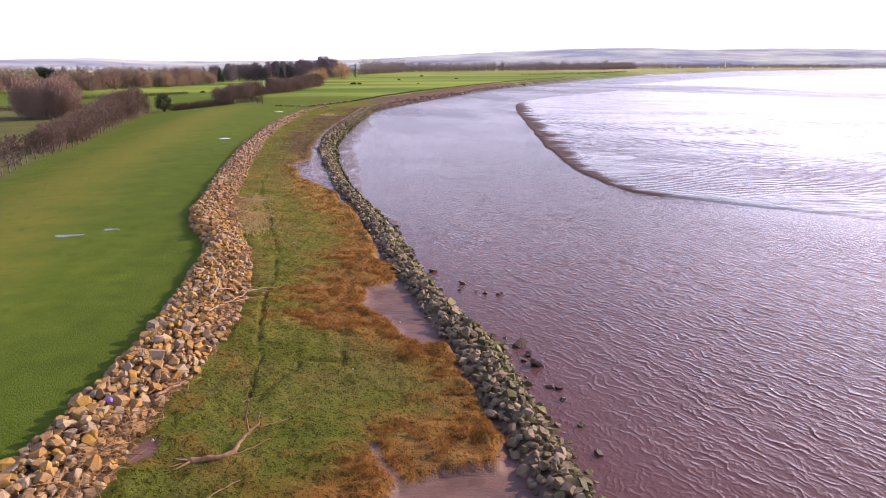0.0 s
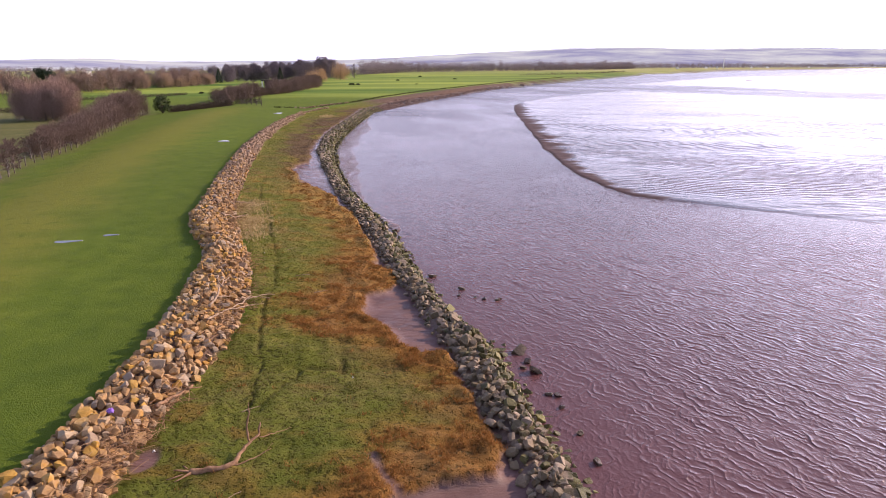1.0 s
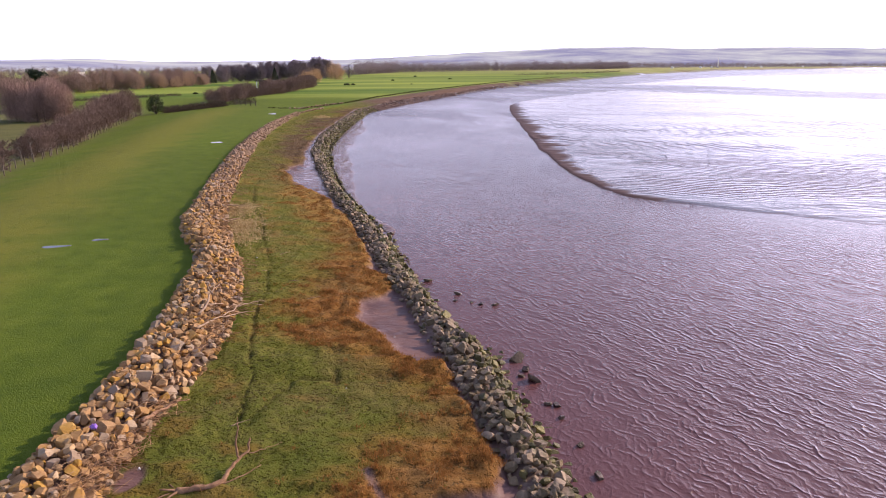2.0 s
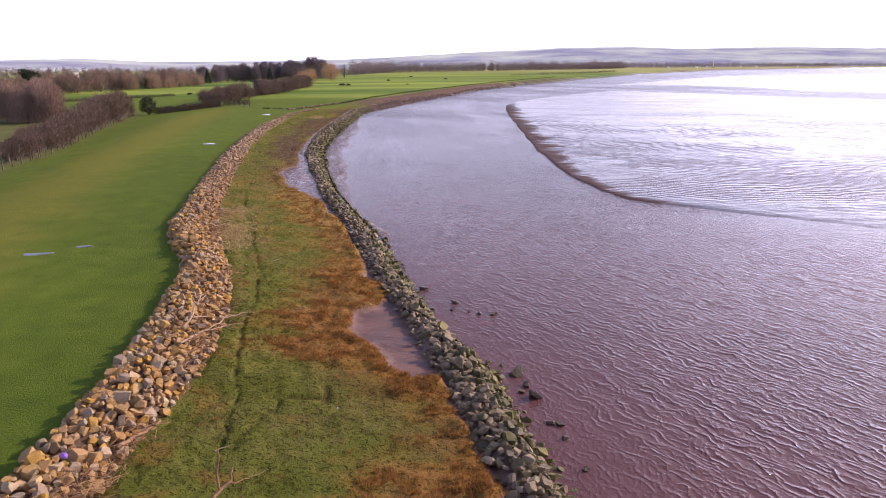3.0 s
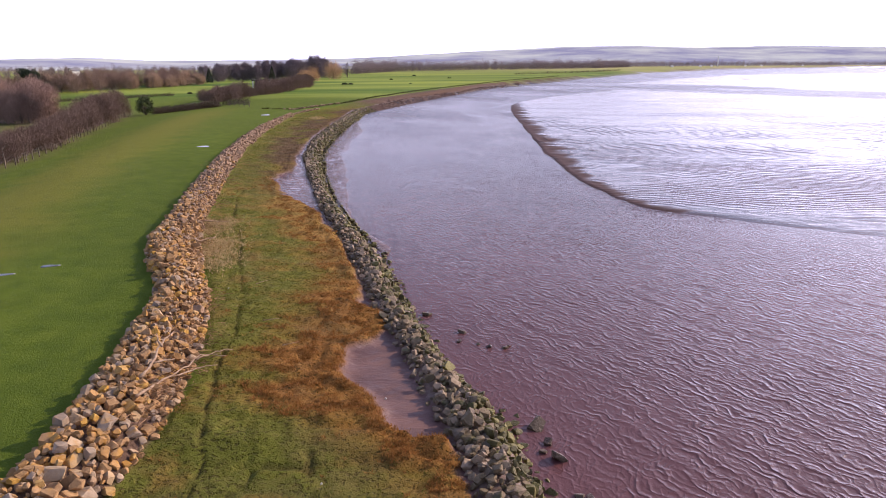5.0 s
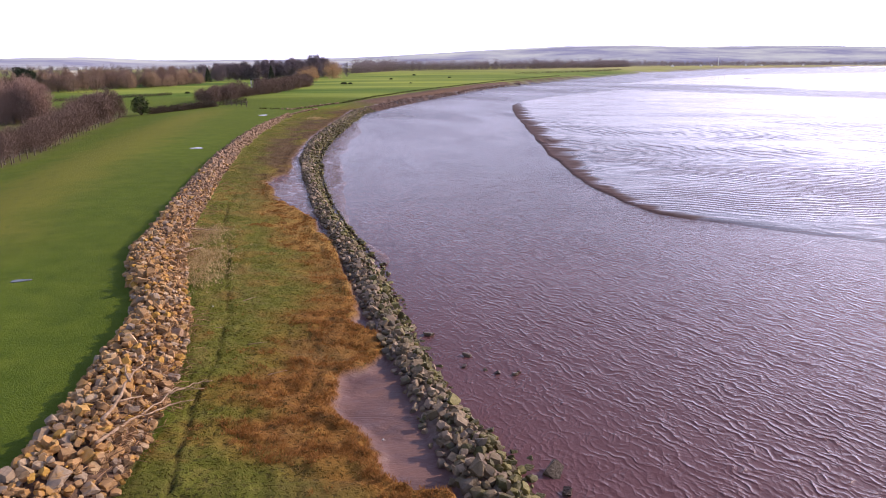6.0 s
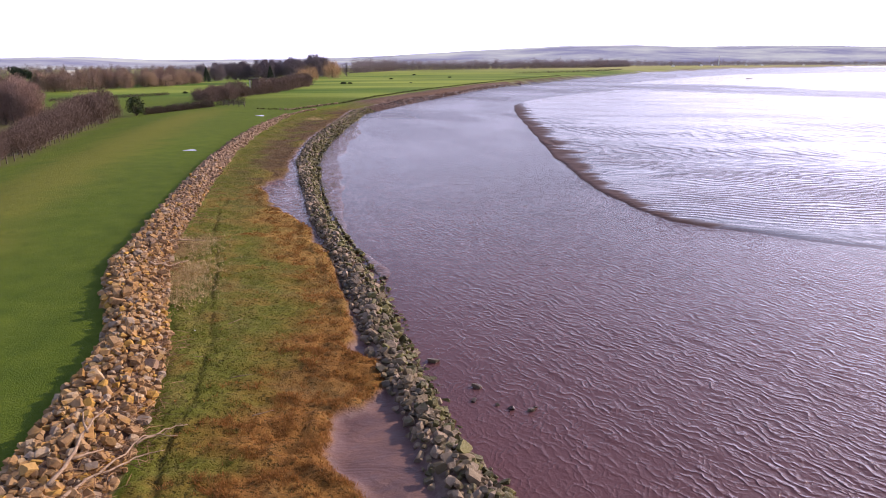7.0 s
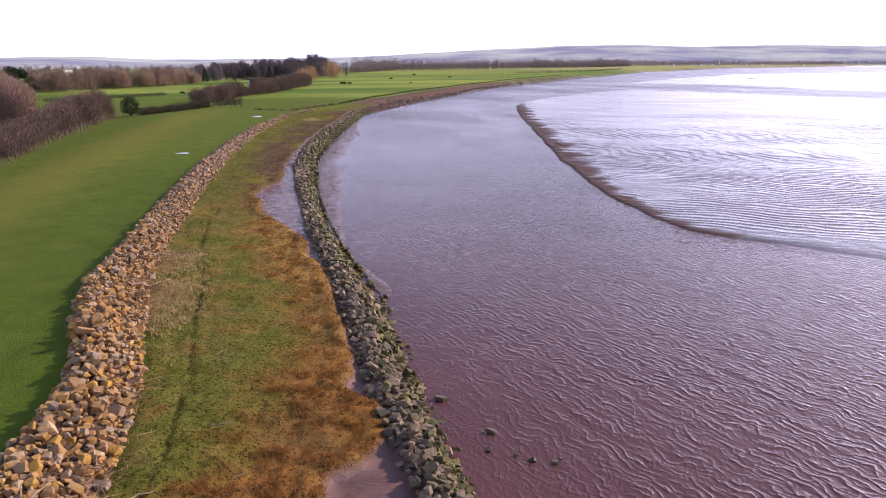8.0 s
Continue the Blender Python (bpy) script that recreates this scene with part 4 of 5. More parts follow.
tufts("dry_sedge", "brown dry sedge tussocks further along the bank", SEDGE_DULL, pz[dry_c], 0.065, 0.06, 4, 14)


ROUGH = mat_plain("rough_grass", (0.045, 0.055, 0.018), (0.11, 0.10, 0.04), 0.3, 0.9, 0.1, 0, True)
bank_pts = []
for (ax, ay), (bx, by) in zip(BANK_STEP, BANK_STEP[1:]):
    q = rs.rand(int(math.hypot(bx - ax, by - ay) * 4), 1)
    bank_pts.append(np.array([[ax, ay]]) + q * np.array([[bx - ax, by - ay]]) + rs.normal(0, 0.55, (len(q), 2)))
bank_pts = np.concatenate(bank_pts)
tufts("rough_grass", "line of dark rough grass along the old field bank", ROUGH, np.concatenate([bank_pts, height(bank_pts[:, 0], bank_pts[:, 1])[:, None]], 1), 0.42, 0.22, 5, 15)


# ---- trees and shrubs ----
def bare_tree(seed, h, spread, limbs=7, boughs=5, shoots=6, twigs=12, stems=1, droop=0.0, tw=0.035, clear=0.22):
    """A leafless tree: trunk and limbs in one soup, fine twigs in another. Stands at the origin."""
    r = random.Random(seed)
    wood, fine = Soup(), Soup()

    def way(d, wide, lift):
        v = Vector((d.x + r.gauss(0, wide), d.y + r.gauss(0, wide), d.z + r.gauss(0, wide * 0.6) + lift))
        return v.normalized()

    def bough(p, d, length, rad, level):
        pts, q, e = [p], p.copy(), d.copy()
        n = 3 if level < 2 else 2
        for _ in range(n):
            e = way(e, 0.16, 0.06 - droop * level * 0.1)
            q = q + e * (length / n)
            pts.append(q.copy())
        wood.tube(pts, [rad * (1 - 0.75 * i / n) for i in range(n + 1)], 5 if level == 0 else 3, False)
        if level == 2:
            for _ in range(twigs):
                t = r.uniform(0.1, 1.0) * n
                i = min(int(t), n - 1)
                a = pts[i].lerp(pts[i + 1], t - i)
                f = way(e, 0.6, 0.35 - droop * 0.5)
                ln = length * r.uniform(0.35, 0.9)
                side = f.cross(Vector((r.gauss(0, 1), r.gauss(0, 1), r.gauss(0, 1)))).normalized() * tw * 0.5
                fine.add([a - side, a + side, a + f * ln], [(0, 1, 2)])
            return
        for _ in range(boughs if level == 0 else shoots):
            t = r.uniform(0.25, 1.0) * n
            i = min(int(t), n - 1)
            bough(pts[i].lerp(pts[i + 1], t - i), way(e, 0.62, 0.15 - droop * 0.3), length * r.uniform(0.45, 0.7), rad * 0.4, level + 1)

    for st in range(stems):
        a = 6.28 * st / stems + r.uniform(0, 1)
        base = Vector((math.cos(a), math.sin(a), 0)) * (0.0 if stems == 1 else spread * 0.25)
        lean = Vector((base.x * 0.25, base.y * 0.25, 1)).normalized() if stems > 1 else Vector((r.gauss(0, 0.05), r.gauss(0, 0.05), 1)).normalized()
        top = h * 0.62
        pts = [base + Vector((0, 0, -0.25))]
        for i in range(1, 5):
            pts.append(base + lean * (top * i / 4) + Vector((r.gauss(0, 0.03 * h), r.gauss(0, 0.03 * h), 0)) * (i / 4))
        r0 = 0.022 * h / math.sqrt(stems)
        wood.tube(pts, [r0 * (1.25 - 0.95 * i / 4) for i in range(5)], 6, False)
        for k in range(limbs):
            t = clear * 4 + (4 - clear * 4) * (k + r.random()) / limbs
            i = min(int(t), 3)
            a2 = k * 2.4 + r.uniform(-0.5, 0.5)
            up = 0.25 + 0.75 * t / 4
            d = Vector((math.cos(a2), math.sin(a2), up)).normalized()
            bough(pts[i].lerp(pts[i + 1], t - i), d, spread * (1.0 - 0.35 * abs(t / 4 - 0.45)) * r.uniform(0.55, 0.8), r0 * 0.45, 0)
    return wood, fine


def tree_thing(name, label, category, wood, crown, wood_mat, crown_mat, group="", crown_name="crown"):
    ob = tagged(new(name), label, category, group)
    part("trunk", wood, wood_mat, ob)
    part(crown_name, crown, crown_mat, ob)
    return ob


def leaf_clumps(soup, r, places, radius, count, size):
    """Small leaves scattered through clumps."""
    for c in places:
        for _ in range(count):
            d = Vector((r.gauss(0, 1), r.gauss(0, 1), r.gauss(0, 1)))
            p = Vector(c) + d.normalized() * radius * r.random() ** 0.4
            a = Vector((r.gauss(0, 1), r.gauss(0, 1), r.gauss(0, 0.6))).normalized() * size * r.uniform(0.6, 1.3)
            b = a.cross(Vector((r.gauss(0, 1), r.gauss(0, 1), r.gauss(0, 1)))).normalized() * size * 0.45
            soup.add([p - a, p + b, p + a, p - b], [(0, 1, 2, 3)])


def dense_tree(seed, h, rad, low, lobes, sprays, size, stems=1):
    """A tree seen far off: trunk and limbs, and a close crown of twig sprays in overlapping lobes."""
    r = random.Random(seed)
    wood, fine = Soup(), Soup()
    for k in range(stems):
        a, q = 6.28 * k / stems + r.uniform(0, 0.8), 0.0 if stems == 1 else rad * r.uniform(0.2, 0.6)
        dx, dy = math.cos(a) * q, math.sin(a) * q
        wood.tube([(dx, dy, -0.3), (dx * 1.1 + 0.1, dy * 1.1, h * 0.35), (dx * 0.8, dy * 0.8 + 0.1, h * 0.8)], [0.02 * h, 0.014 * h, 0.04], 5, False)
    for k in range(lobes):
        a, t = k * 2.4 + r.uniform(-0.4, 0.4), (k + 0.5) / lobes
        q = rad * 0.6 * math.sqrt(max(0.05, 1 - abs(2 * t - 0.8) ** 2 * 0.7))
        c = Vector((math.cos(a) * q, math.sin(a) * q, h * (low + (0.86 - low) * t)))
        wood.tube([(0, 0, c.z * 0.6), c], [0.01 * h, 0.03], 3, False)
        c += Vector((r.gauss(0, 0.10), r.gauss(0, 0.10), r.gauss(0, 0.07))) * h * 0.6
        lr = rad * r.uniform(0.2, 0.58)
        for _ in range(sprays):
            d = Vector((r.gauss(0, 1), r.gauss(0, 1), r.gauss(0, 1))).normalized()
            p = c + Vector((d.x, d.y, d.z * 1.25)) * lr * r.random() ** 0.5
            f = (d * 0.6 + Vector((r.gauss(0, 0.35), r.gauss(0, 0.35), 0.7 + r.gauss(0, 0.3)))).normalized() * size * r.uniform(0.8, 2.1)
            s2 = f.cross(Vector((r.gauss(0, 1), r.gauss(0, 1), r.gauss(0, 1)))).normalized() * size * 0.075
            fine.add([p - s2, p + s2, p + f], [(0, 1, 2)])
    return wood, fine


def conifer(seed, h, rad):
    r = random.Random(seed)
    wood, leaf = Soup(), Soup()
    wood.tube([(0, 0, -0.3), (0, 0, h * 0.5), (0, 0, h * 0.97)], [0.02 * h, 0.013 * h, 0.02], 6)
    n = 22
    for i in range(n):
        z = h * (0.1 + 0.88 * i / n)
        q = rad * (1 - i / n) ** 0.8 + 0.1
        for k in range(7):
            a = i * 1.1 + k * 0.9 + r.uniform(-0.3, 0.3)
            tip = Vector((math.cos(a) * q, math.sin(a) * q, z - 0.18 * q))
            wood.tube([(0, 0, z), tip], [0.03, 0.012], 3, False)
            leaf_clumps(leaf, r, [tip * 0.95 + Vector((0, 0, 0.05 * z)) * 0, Vector((tip.x * 0.6, tip.y * 0.6, z - 0.08 * q))], 0.22 * q + 0.15, 9, 0.22 + 0.06 * q)
    return wood, leaf


def flat_pine(seed, h, rad):
    """A tall pine with a bare trunk and a flat, layered crown."""
    r = random.Random(seed)
    wood, leaf = Soup(), Soup()
    wood.tube([(0, 0, -0.3), (0.1, 0, h * 0.4), (-0.1, 0.1, h * 0.75), (0, 0, h * 0.95)], [0.03 * h, 0.025 * h, 0.015 * h, 0.04], 7)
    for i in range(16):
        a, z = i * 2.4, h * r.uniform(0.68, 0.98)
        q = rad * r.uniform(0.4, 1.0)
        tip = Vector((math.cos(a) * q, math.sin(a) * q, z + 0.06 * h * r.random()))
        wood.tube([(0, 0, z - 0.12 * h), tip * 0.6 + Vector((0, 0, z * 0.38)), tip], [0.012 * h, 0.008 * h, 0.03], 4, False)
        leaf_clumps(leaf, r, [tip, tip * 0.75 + Vector((0, 0, z * 0.25))], 0.2 * rad + 0.5, 70, 0.4)
    return wood, leaf


def round_bush(seed, h, rad, count, size):
    r = random.Random(seed)
    wood, leaf = Soup(), Soup()
    places = []
    for i in range(26):
        d = Vector((r.gauss(0, 1), r.gauss(0, 1), abs(r.gauss(0, 1)))).normalized()
        p = Vector((d.x * rad * 0.7, d.y * rad * 0.7, h * 0.2 + d.z * h * 0.62))
        places.append(p)
        wood.tube([(0, 0, -0.1), p * 0.5, p], [0.06, 0.04, 0.015], 4, False)
    leaf_clumps(leaf, r, places, rad * 0.38, count, size)
    return wood, leaf


def zg(x, y):
    return float(height(np.array([float(x)]), np.array([float(y)]), False)[0])


def plant(proto, x, y, scale=1.0, turn=0.0, sink=0.0, wide=1.0):
    m = Matrix.LocRotScale((x, y, zg(x, y) - sink), Euler((0, 0, turn)), None)
    ob = copy_thing(proto, m)
    ob.scale = (scale * wide, scale * wide, scale)
    return ob


def place(proto, x, y, scale=1.0, turn=0.0):
    proto.matrix_basis = Matrix.LocRotScale((x, y, zg(x, y)), Euler((0, 0, turn)), (scale,) * 3)
    return proto


rt = random.Random(77)
# shrubs of the hedgerow beside the fence, short at the near end, taller further on
shrubs = [tree_thing("hedgerow_tree", "leafless brown hedgerow tree beside the wire fence", "tree",
                     *dense_tree(100 + i, 5.0, 2.7, 0.17, 28, 280, 0.29, 3), BIRCH if i == 2 else BARK, TWIG_HEDGE, "hedgerow along the fence") for i in range(4)]
saplings = [tree_thing("sapling", "thin leafless sapling with a pale stem by the fence", "tree",
                       *bare_tree(140 + i, 3.4, 1.3, 7, 4, 5, 22, 1, tw=0.03, clear=0.2), BIRCH, TWIG_HEDGE, "saplings along the fence") for i in range(2)]
first = set()


def grow(kinds, x, y, scale, wide=1.0):
    fresh = [k for k in kinds if k.name not in first]
    k = fresh[0] if fresh else rt.choice(kinds)
    turn = rt.uniform(0, 6.28)
    if k.name not in first:
        first.add(k.name)
        ob = place(k, x, y, scale, turn)
        ob.scale = (scale * wide, scale * wide, scale)
        return ob
    return plant(k, x, y, scale, turn, 0, wide)


for y in (66, 68.5, 71, 73, 75, 77, 79, 81, 83, 85, 87, 89, 62, 57):
    grow(saplings, float(fence_line(y)) - rt.uniform(0.5, 3.0), y + rt.uniform(-1, 1), rt.uniform(0.9, 1.25))
y = 86.0
while y < 163:
    q = max(0.0, (y - 90) / 73)
    grow(shrubs, float(fence_line(y)) - rt.uniform(1.0, 3.5) - 1.0 * q, y, rt.choice((0.42, 0.5, 0.58, 0.66)) + 0.52 * q * rt.uniform(0.75, 1.15), rt.uniform(1.0, 1.3))
    y += rt.uniform(1.7, 2.4) + 0.4 * q

# the clump of large bare trees in the pasture
larges = [tree_thing("bare_tree", "large leafless tree with a rounded brown crown", "tree",
                     *dense_tree(200 + i, 10.0, 5.0, 0.14, 56, 480, 0.42, 3), BARK, TWIG_LARGE, "bare trees in the pasture") for i in range(3)]
for x, y, sc in ((-91, 150, 0.82), (-86.5, 148, 0.74), (-82.5, 149, 0.8), (-88, 156, 0.84)):
    grow(larges, x, y, sc)

# woodland behind the fields
tans = [tree_thing("tan_tree", "leafless tree with reddish tan twigs at the wood's edge", "tree",
                   *dense_tree(230 + i, 10.0, 4.2, 0.15, 26, 170, 0.62), BARK, TWIG_TAN, "woodland edge") for i in range(2)]
browns = [tree_thing("wood_tree", "leafless brown tree in the wood behind the field", "tree",
                     *dense_tree(240 + i, 11.0, 3.9, 0.2, 24, 130, 0.64), BARK, TWIG, "woodland behind the field") for i in range(3)]
darks = [tree_thing("dark_tree", "tall dark tree in the dense wood", "tree",
                    *dense_tree(260 + i, 16.0, 6.0, 0.12, 22, 190, 1.1), BARK, TWIG_DARK, "dense dark wood") for i in range(3)]
pts_w = [(-215, 262), (-190, 285), (-165, 306), (-158, 328), (-150, 350), (-144, 362), (-143, 400), (-141, 430)]
for (ax, ay), (bx, by) in zip(pts_w, pts_w[1:]):
    n = max(2, int(math.hypot(bx - ax, by - ay) / 3.3))
    for i in range(n):
        t = i / n
        for row in range(2):
            k = tans if (rt.random() < 0.25 + 0.5 * (ay > 350)) and row == 0 else browns
            grow(k, ax + (bx - ax) * t - row * 9 + rt.gauss(0, 1.5), ay + (by - ay) * t + row * 8 + rt.gauss(0, 2), rt.uniform(0.42, 0.84) * (1.0 + 0.12 * row), rt.uniform(1.0, 1.35))
for (ax, ay), (bx, by) in zip(pts_w, pts_w[1:]):
    n = max(2, int(math.hypot(bx - ax, by - ay) / 5.0))
    for i in range(n):
        t = (i + 0.5) / n
        grow(browns, ax + (bx - ax) * t - 3 + rt.gauss(0, 1.2), ay + (by - ay) * t + 3 + rt.gauss(0, 1.5), rt.uniform(0.34, 0.56), rt.uniform(1.4, 1.9))
for i in range(42):
    t = i / 42
    x, y = -152 + 64 * t, 468 + 97 * t
    grow(darks, x + rt.gauss(0, 3), y + rt.uniform(0, 26), rt.uniform(0.55, 0.75) + 0.34 * t)
for x, y, sc in ((-153, 300, 0.62), (-157, 305, 0.68), (-161, 303, 0.66), (-164, 308, 0.7), (-149, 312, 0.66), (-151, 345, 0.7), (-147, 338, 0.6), (-154, 352, 0.74), (-149, 356, 0.62)):
    grow(browns, x, y, sc, 1.3)
golds = [tree_thing("golden_willow", "rounded golden tan willow bush at the wood's end", "tree", *dense_tree(255, 9.0, 6.5, 0.1, 18, 170, 0.9), BARK, TWIG_GOLD, "golden willows")]
for x, y, sc in ((-80, 455, 0.85), (-76, 518, 1.2), (-83, 440, 0.7)):
    grow(golds, x, y, sc)

# scrub between the wood and the river bank
scrubs = [tree_thing("scrub_bush", "dense leafless reddish brown scrub bush", "bush",
                     *dense_tree(300 + i, 5.2, 3.4, 0.1, 22, 200, 0.42), BARK, TWIG_HEDGE, "scrub by the pavilion") for i in range(3)]
for i in range(40):
    t = i / 39
    x = -72 + (t * 3.5 if t < 0.5 else 1.75) + 2.0 + rt.gauss(0, 1.6)
    grow(scrubs, x + 6 * math.sin(t * 2.5), 222 + 128 * t + rt.gauss(0, 3), rt.uniform(0.75, 0.95) + 0.08 * t - (0.36 if 0.17 < t < 0.40 else 0) - (0.2 if t < 0.1 else 0), rt.uniform(1.1, 1.5))

for i in range(18):
    t = i / 17
    grow(scrubs, -66.5 + 7 * t + rt.gauss(0, 1.6), 207 + 72 * t + rt.gauss(0, 3), 0.76 + 0.16 * t + rt.uniform(-0.16, 0.12) - (0.3 if 0.3 < t < 0.55 else 0), rt.uniform(1.1, 1.6))
con = [tree_thing("conifer", "dark green pointed conifer at the wood's edge", "tree", *conifer(400 + i, 15, 3.6), BARK, NEEDLE, "conifers") for i in range(2)]
for x, y, sc in ((-147, 455, 0.66), (-118, 505, 0.7), (-96, 565, 0.75)):
    grow(con, x, y, sc)
tall = [tree_thing("poplar", "slender tall leafless poplar above the wood", "tree", *dense_tree(430, 14, 1.7, 0.1, 24, 45, 0.7), BARK, TWIG_DARK, "poplars")]
for x, y, sc in ((-84, 575, 0.95), (-74, 585, 0.9)):
    grow(tall, x, y, sc)
place(tree_thing("pine", "tall dark pine with a flat layered crown", "tree", *flat_pine(9, 9.5, 4.0), BARK, NEEDLE), -166, 290)
place(tree_thing("round_bush", "dark green rounded evergreen bush beside the hedge", "bush", *round_bush(5, 4.6, 2.3, 60, 0.22), BARK, LEAF), -68, 166)

# low shrubs dotted over the fields
dots = [tree_thing("low_shrub", "small dark shrub on the open field", "bush", *round_bush(15 + i, 0.7, 1.8, 26, 0.25), BARK, LEAF, "shrubs on the fields") for i in range(2)]
for x, y, sc in ((-13.6, 375, 0.4), (-47, 360, 0.9), (-44, 362, 0.7), (-98, 280, 0.6), (-92, 284, 0.5), (-30, 470, 0.7), (10, 520, 0.7), (-20, 640, 0.9)):
    grow(dots, x, y, sc)


# ---- far woods on the horizon ----
def far_woods(name, label, pts, spacing, hmin, hmax, rows, gap, material, seed, m=64):
    """Distant trees: a stem and a ragged crown of many small twig sprays each."""
    r = np.random.RandomState(seed)
    v, f, k = [], [], 0
    for (ax, ay), (bx, by) in zip(pts, pts[1:]):
        n = int(math.hypot(bx - ax, by - ay) / spacing)
        for i in range(n):
            for row in range(rows):
                x = ax + (bx - ax) * (i + r.rand()) / n + r.normal(0, 2)
                y = ay + (by - ay) * (i + r.rand()) / n + row * gap + r.normal(0, gap * 0.3)
                h = r.uniform(hmin, hmax) * (1.25 if r.rand() < 0.08 else 1.0)
                z0, rad = zg(x, y), h * r.uniform(0.3, 0.5)
                d = r.normal(0, 1, (m, 3))
                d /= np.linalg.norm(d, axis=1)[:, None]
                c = d * (r.rand(m, 1) ** 0.62) * np.array([rad, rad, h * 0.46]) + np.array([x, y, z0 + h * 0.46])
                a = r.normal(0, 1, (m, 3)) * h * 0.025 + d * h * 0.03
                a[:, 2] = np.abs(a[:, 2]) + h * 0.02
                b = np.cross(a, r.normal(0, 1, (m, 3)))
                b *= (h * 0.030 / np.maximum(np.linalg.norm(b, axis=1), 1e-6))[:, None]
                v.append(np.stack([c - b, c + b, c + a], 1).reshape(-1, 3))
                f.append(np.arange(3 * m).reshape(-1, 3) + k)
                k += 3 * m
                w = h * 0.018
                v.append(np.array([(x - w, y, z0 - 0.3), (x + w, y - w, z0 - 0.3), (x, y + w, z0 - 0.3), (x, y, z0 + h * 0.6)]))
                f.append(np.array([[k, k + 1, k + 3], [k + 1, k + 2, k + 3], [k + 2, k, k + 3]]))
                k += 4
    return tagged(new(name, mesh_np(name, np.concatenate(v), np.concatenate(f), material)), label, "woodland", kind="stuff")


# greyer twig colours for far woods, the haze of distance put into them
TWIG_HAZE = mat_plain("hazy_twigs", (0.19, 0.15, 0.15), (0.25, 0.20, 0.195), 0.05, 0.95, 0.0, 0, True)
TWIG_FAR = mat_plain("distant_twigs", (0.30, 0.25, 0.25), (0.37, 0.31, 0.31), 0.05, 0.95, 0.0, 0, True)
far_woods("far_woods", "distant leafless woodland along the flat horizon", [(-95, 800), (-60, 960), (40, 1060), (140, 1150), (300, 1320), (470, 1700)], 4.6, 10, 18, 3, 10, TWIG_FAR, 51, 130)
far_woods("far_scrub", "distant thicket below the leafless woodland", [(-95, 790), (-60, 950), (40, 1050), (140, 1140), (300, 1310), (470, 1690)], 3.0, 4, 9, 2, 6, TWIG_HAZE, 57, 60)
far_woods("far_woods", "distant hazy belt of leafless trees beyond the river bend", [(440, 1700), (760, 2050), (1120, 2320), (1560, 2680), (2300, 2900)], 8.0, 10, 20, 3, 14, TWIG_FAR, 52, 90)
far_woods("far_woods", "leafless trees beyond the pasture", [(-420, 420), (-300, 400), (-215, 330)], 3.5, 7, 10, 2, 9, TWIG, 53, 110)
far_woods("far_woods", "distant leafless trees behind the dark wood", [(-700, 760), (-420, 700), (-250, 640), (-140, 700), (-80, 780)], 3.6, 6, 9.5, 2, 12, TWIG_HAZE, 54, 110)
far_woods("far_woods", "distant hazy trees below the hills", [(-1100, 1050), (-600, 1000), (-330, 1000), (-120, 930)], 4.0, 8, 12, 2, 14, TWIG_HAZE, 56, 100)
far_woods("dark_hedgerow", "long low dark hedgerow on the far fields", [(80, 700), (170, 820), (260, 980)], 0.9, 1.8, 3.0, 1, 1.5, HEDGE, 55, 50)


# ---- fence, hedge, gate ----
def post(soup, x, y, z, h, w):
    soup.add([(x - w, y - w, z - 0.2), (x + w, y - w, z - 0.2), (x + w, y + w, z - 0.2), (x - w, y + w, z - 0.2),
              (x - w * 0.9, y - w * 0.9, z + h), (x + w * 0.9, y - w * 0.9, z + h), (x + w * 0.9, y + w * 0.9, z + h), (x - w * 0.9, y + w * 0.9, z + h)],
             [(3, 2, 1, 0), (4, 5, 6, 7), (0, 1, 5, 4), (1, 2, 6, 5), (2, 3, 7, 6), (3, 0, 4, 7)])


def wire_fence():
    fence = tagged(new("wire_fence"), "stock fence of weathered wooden posts and thin wire", "fence")
    tops = []
    y = 56.0
    while y < 165:
        x = float(fence_line(y)) - 0.3
        z = zg(x, y)
        sp = Soup()
        post(sp, x, y, z, 1.05 + rt.uniform(-0.15, 0.1), 0.045)
        part("post", sp, POST, fence)
        tops.append((x, y, z))
        y += 2.6 + rt.uniform(-0.2, 0.2)
    for hgt in (0.35, 0.75, 1.1):
        sp = Soup()
        sp.tube([(x, y, z + hgt) for x, y, z in tops], [0.004] * len(tops), 3)
        part("wire", sp, ROOF, fence)


wire_fence()


def hedge(name, label, a, b, h, w, count, seed):
    r = random.Random(seed)
    ob = tagged(new(name), label, "hedge")
    body, stems = Soup(), Soup()
    n = int(math.hypot(b[0] - a[0], b[1] - a[1]) / 0.6)
    for i in range(n + 1):
        x, y = a[0] + (b[0] - a[0]) * i / n, a[1] + (b[1] - a[1]) * i / n
        z = zg(x, y)
        stems.tube([(x, y, z - 0.1), (x + r.gauss(0, 0.2), y + r.gauss(0, 0.2), z + h * 0.8)], [0.05, 0.02], 4, False)
        hh = h * r.uniform(0.9, 1.08)
        leaf_clumps(body, r, [(x + r.gauss(0, w * 0.2), y + r.gauss(0, w * 0.2), z + hh * q) for q in (0.2, 0.5, 0.8)], w * 0.5, count, 0.13)
    tagged(part("stems", stems, BARK, ob), kind="stuff")
    part("foliage", body, HEDGE, ob)


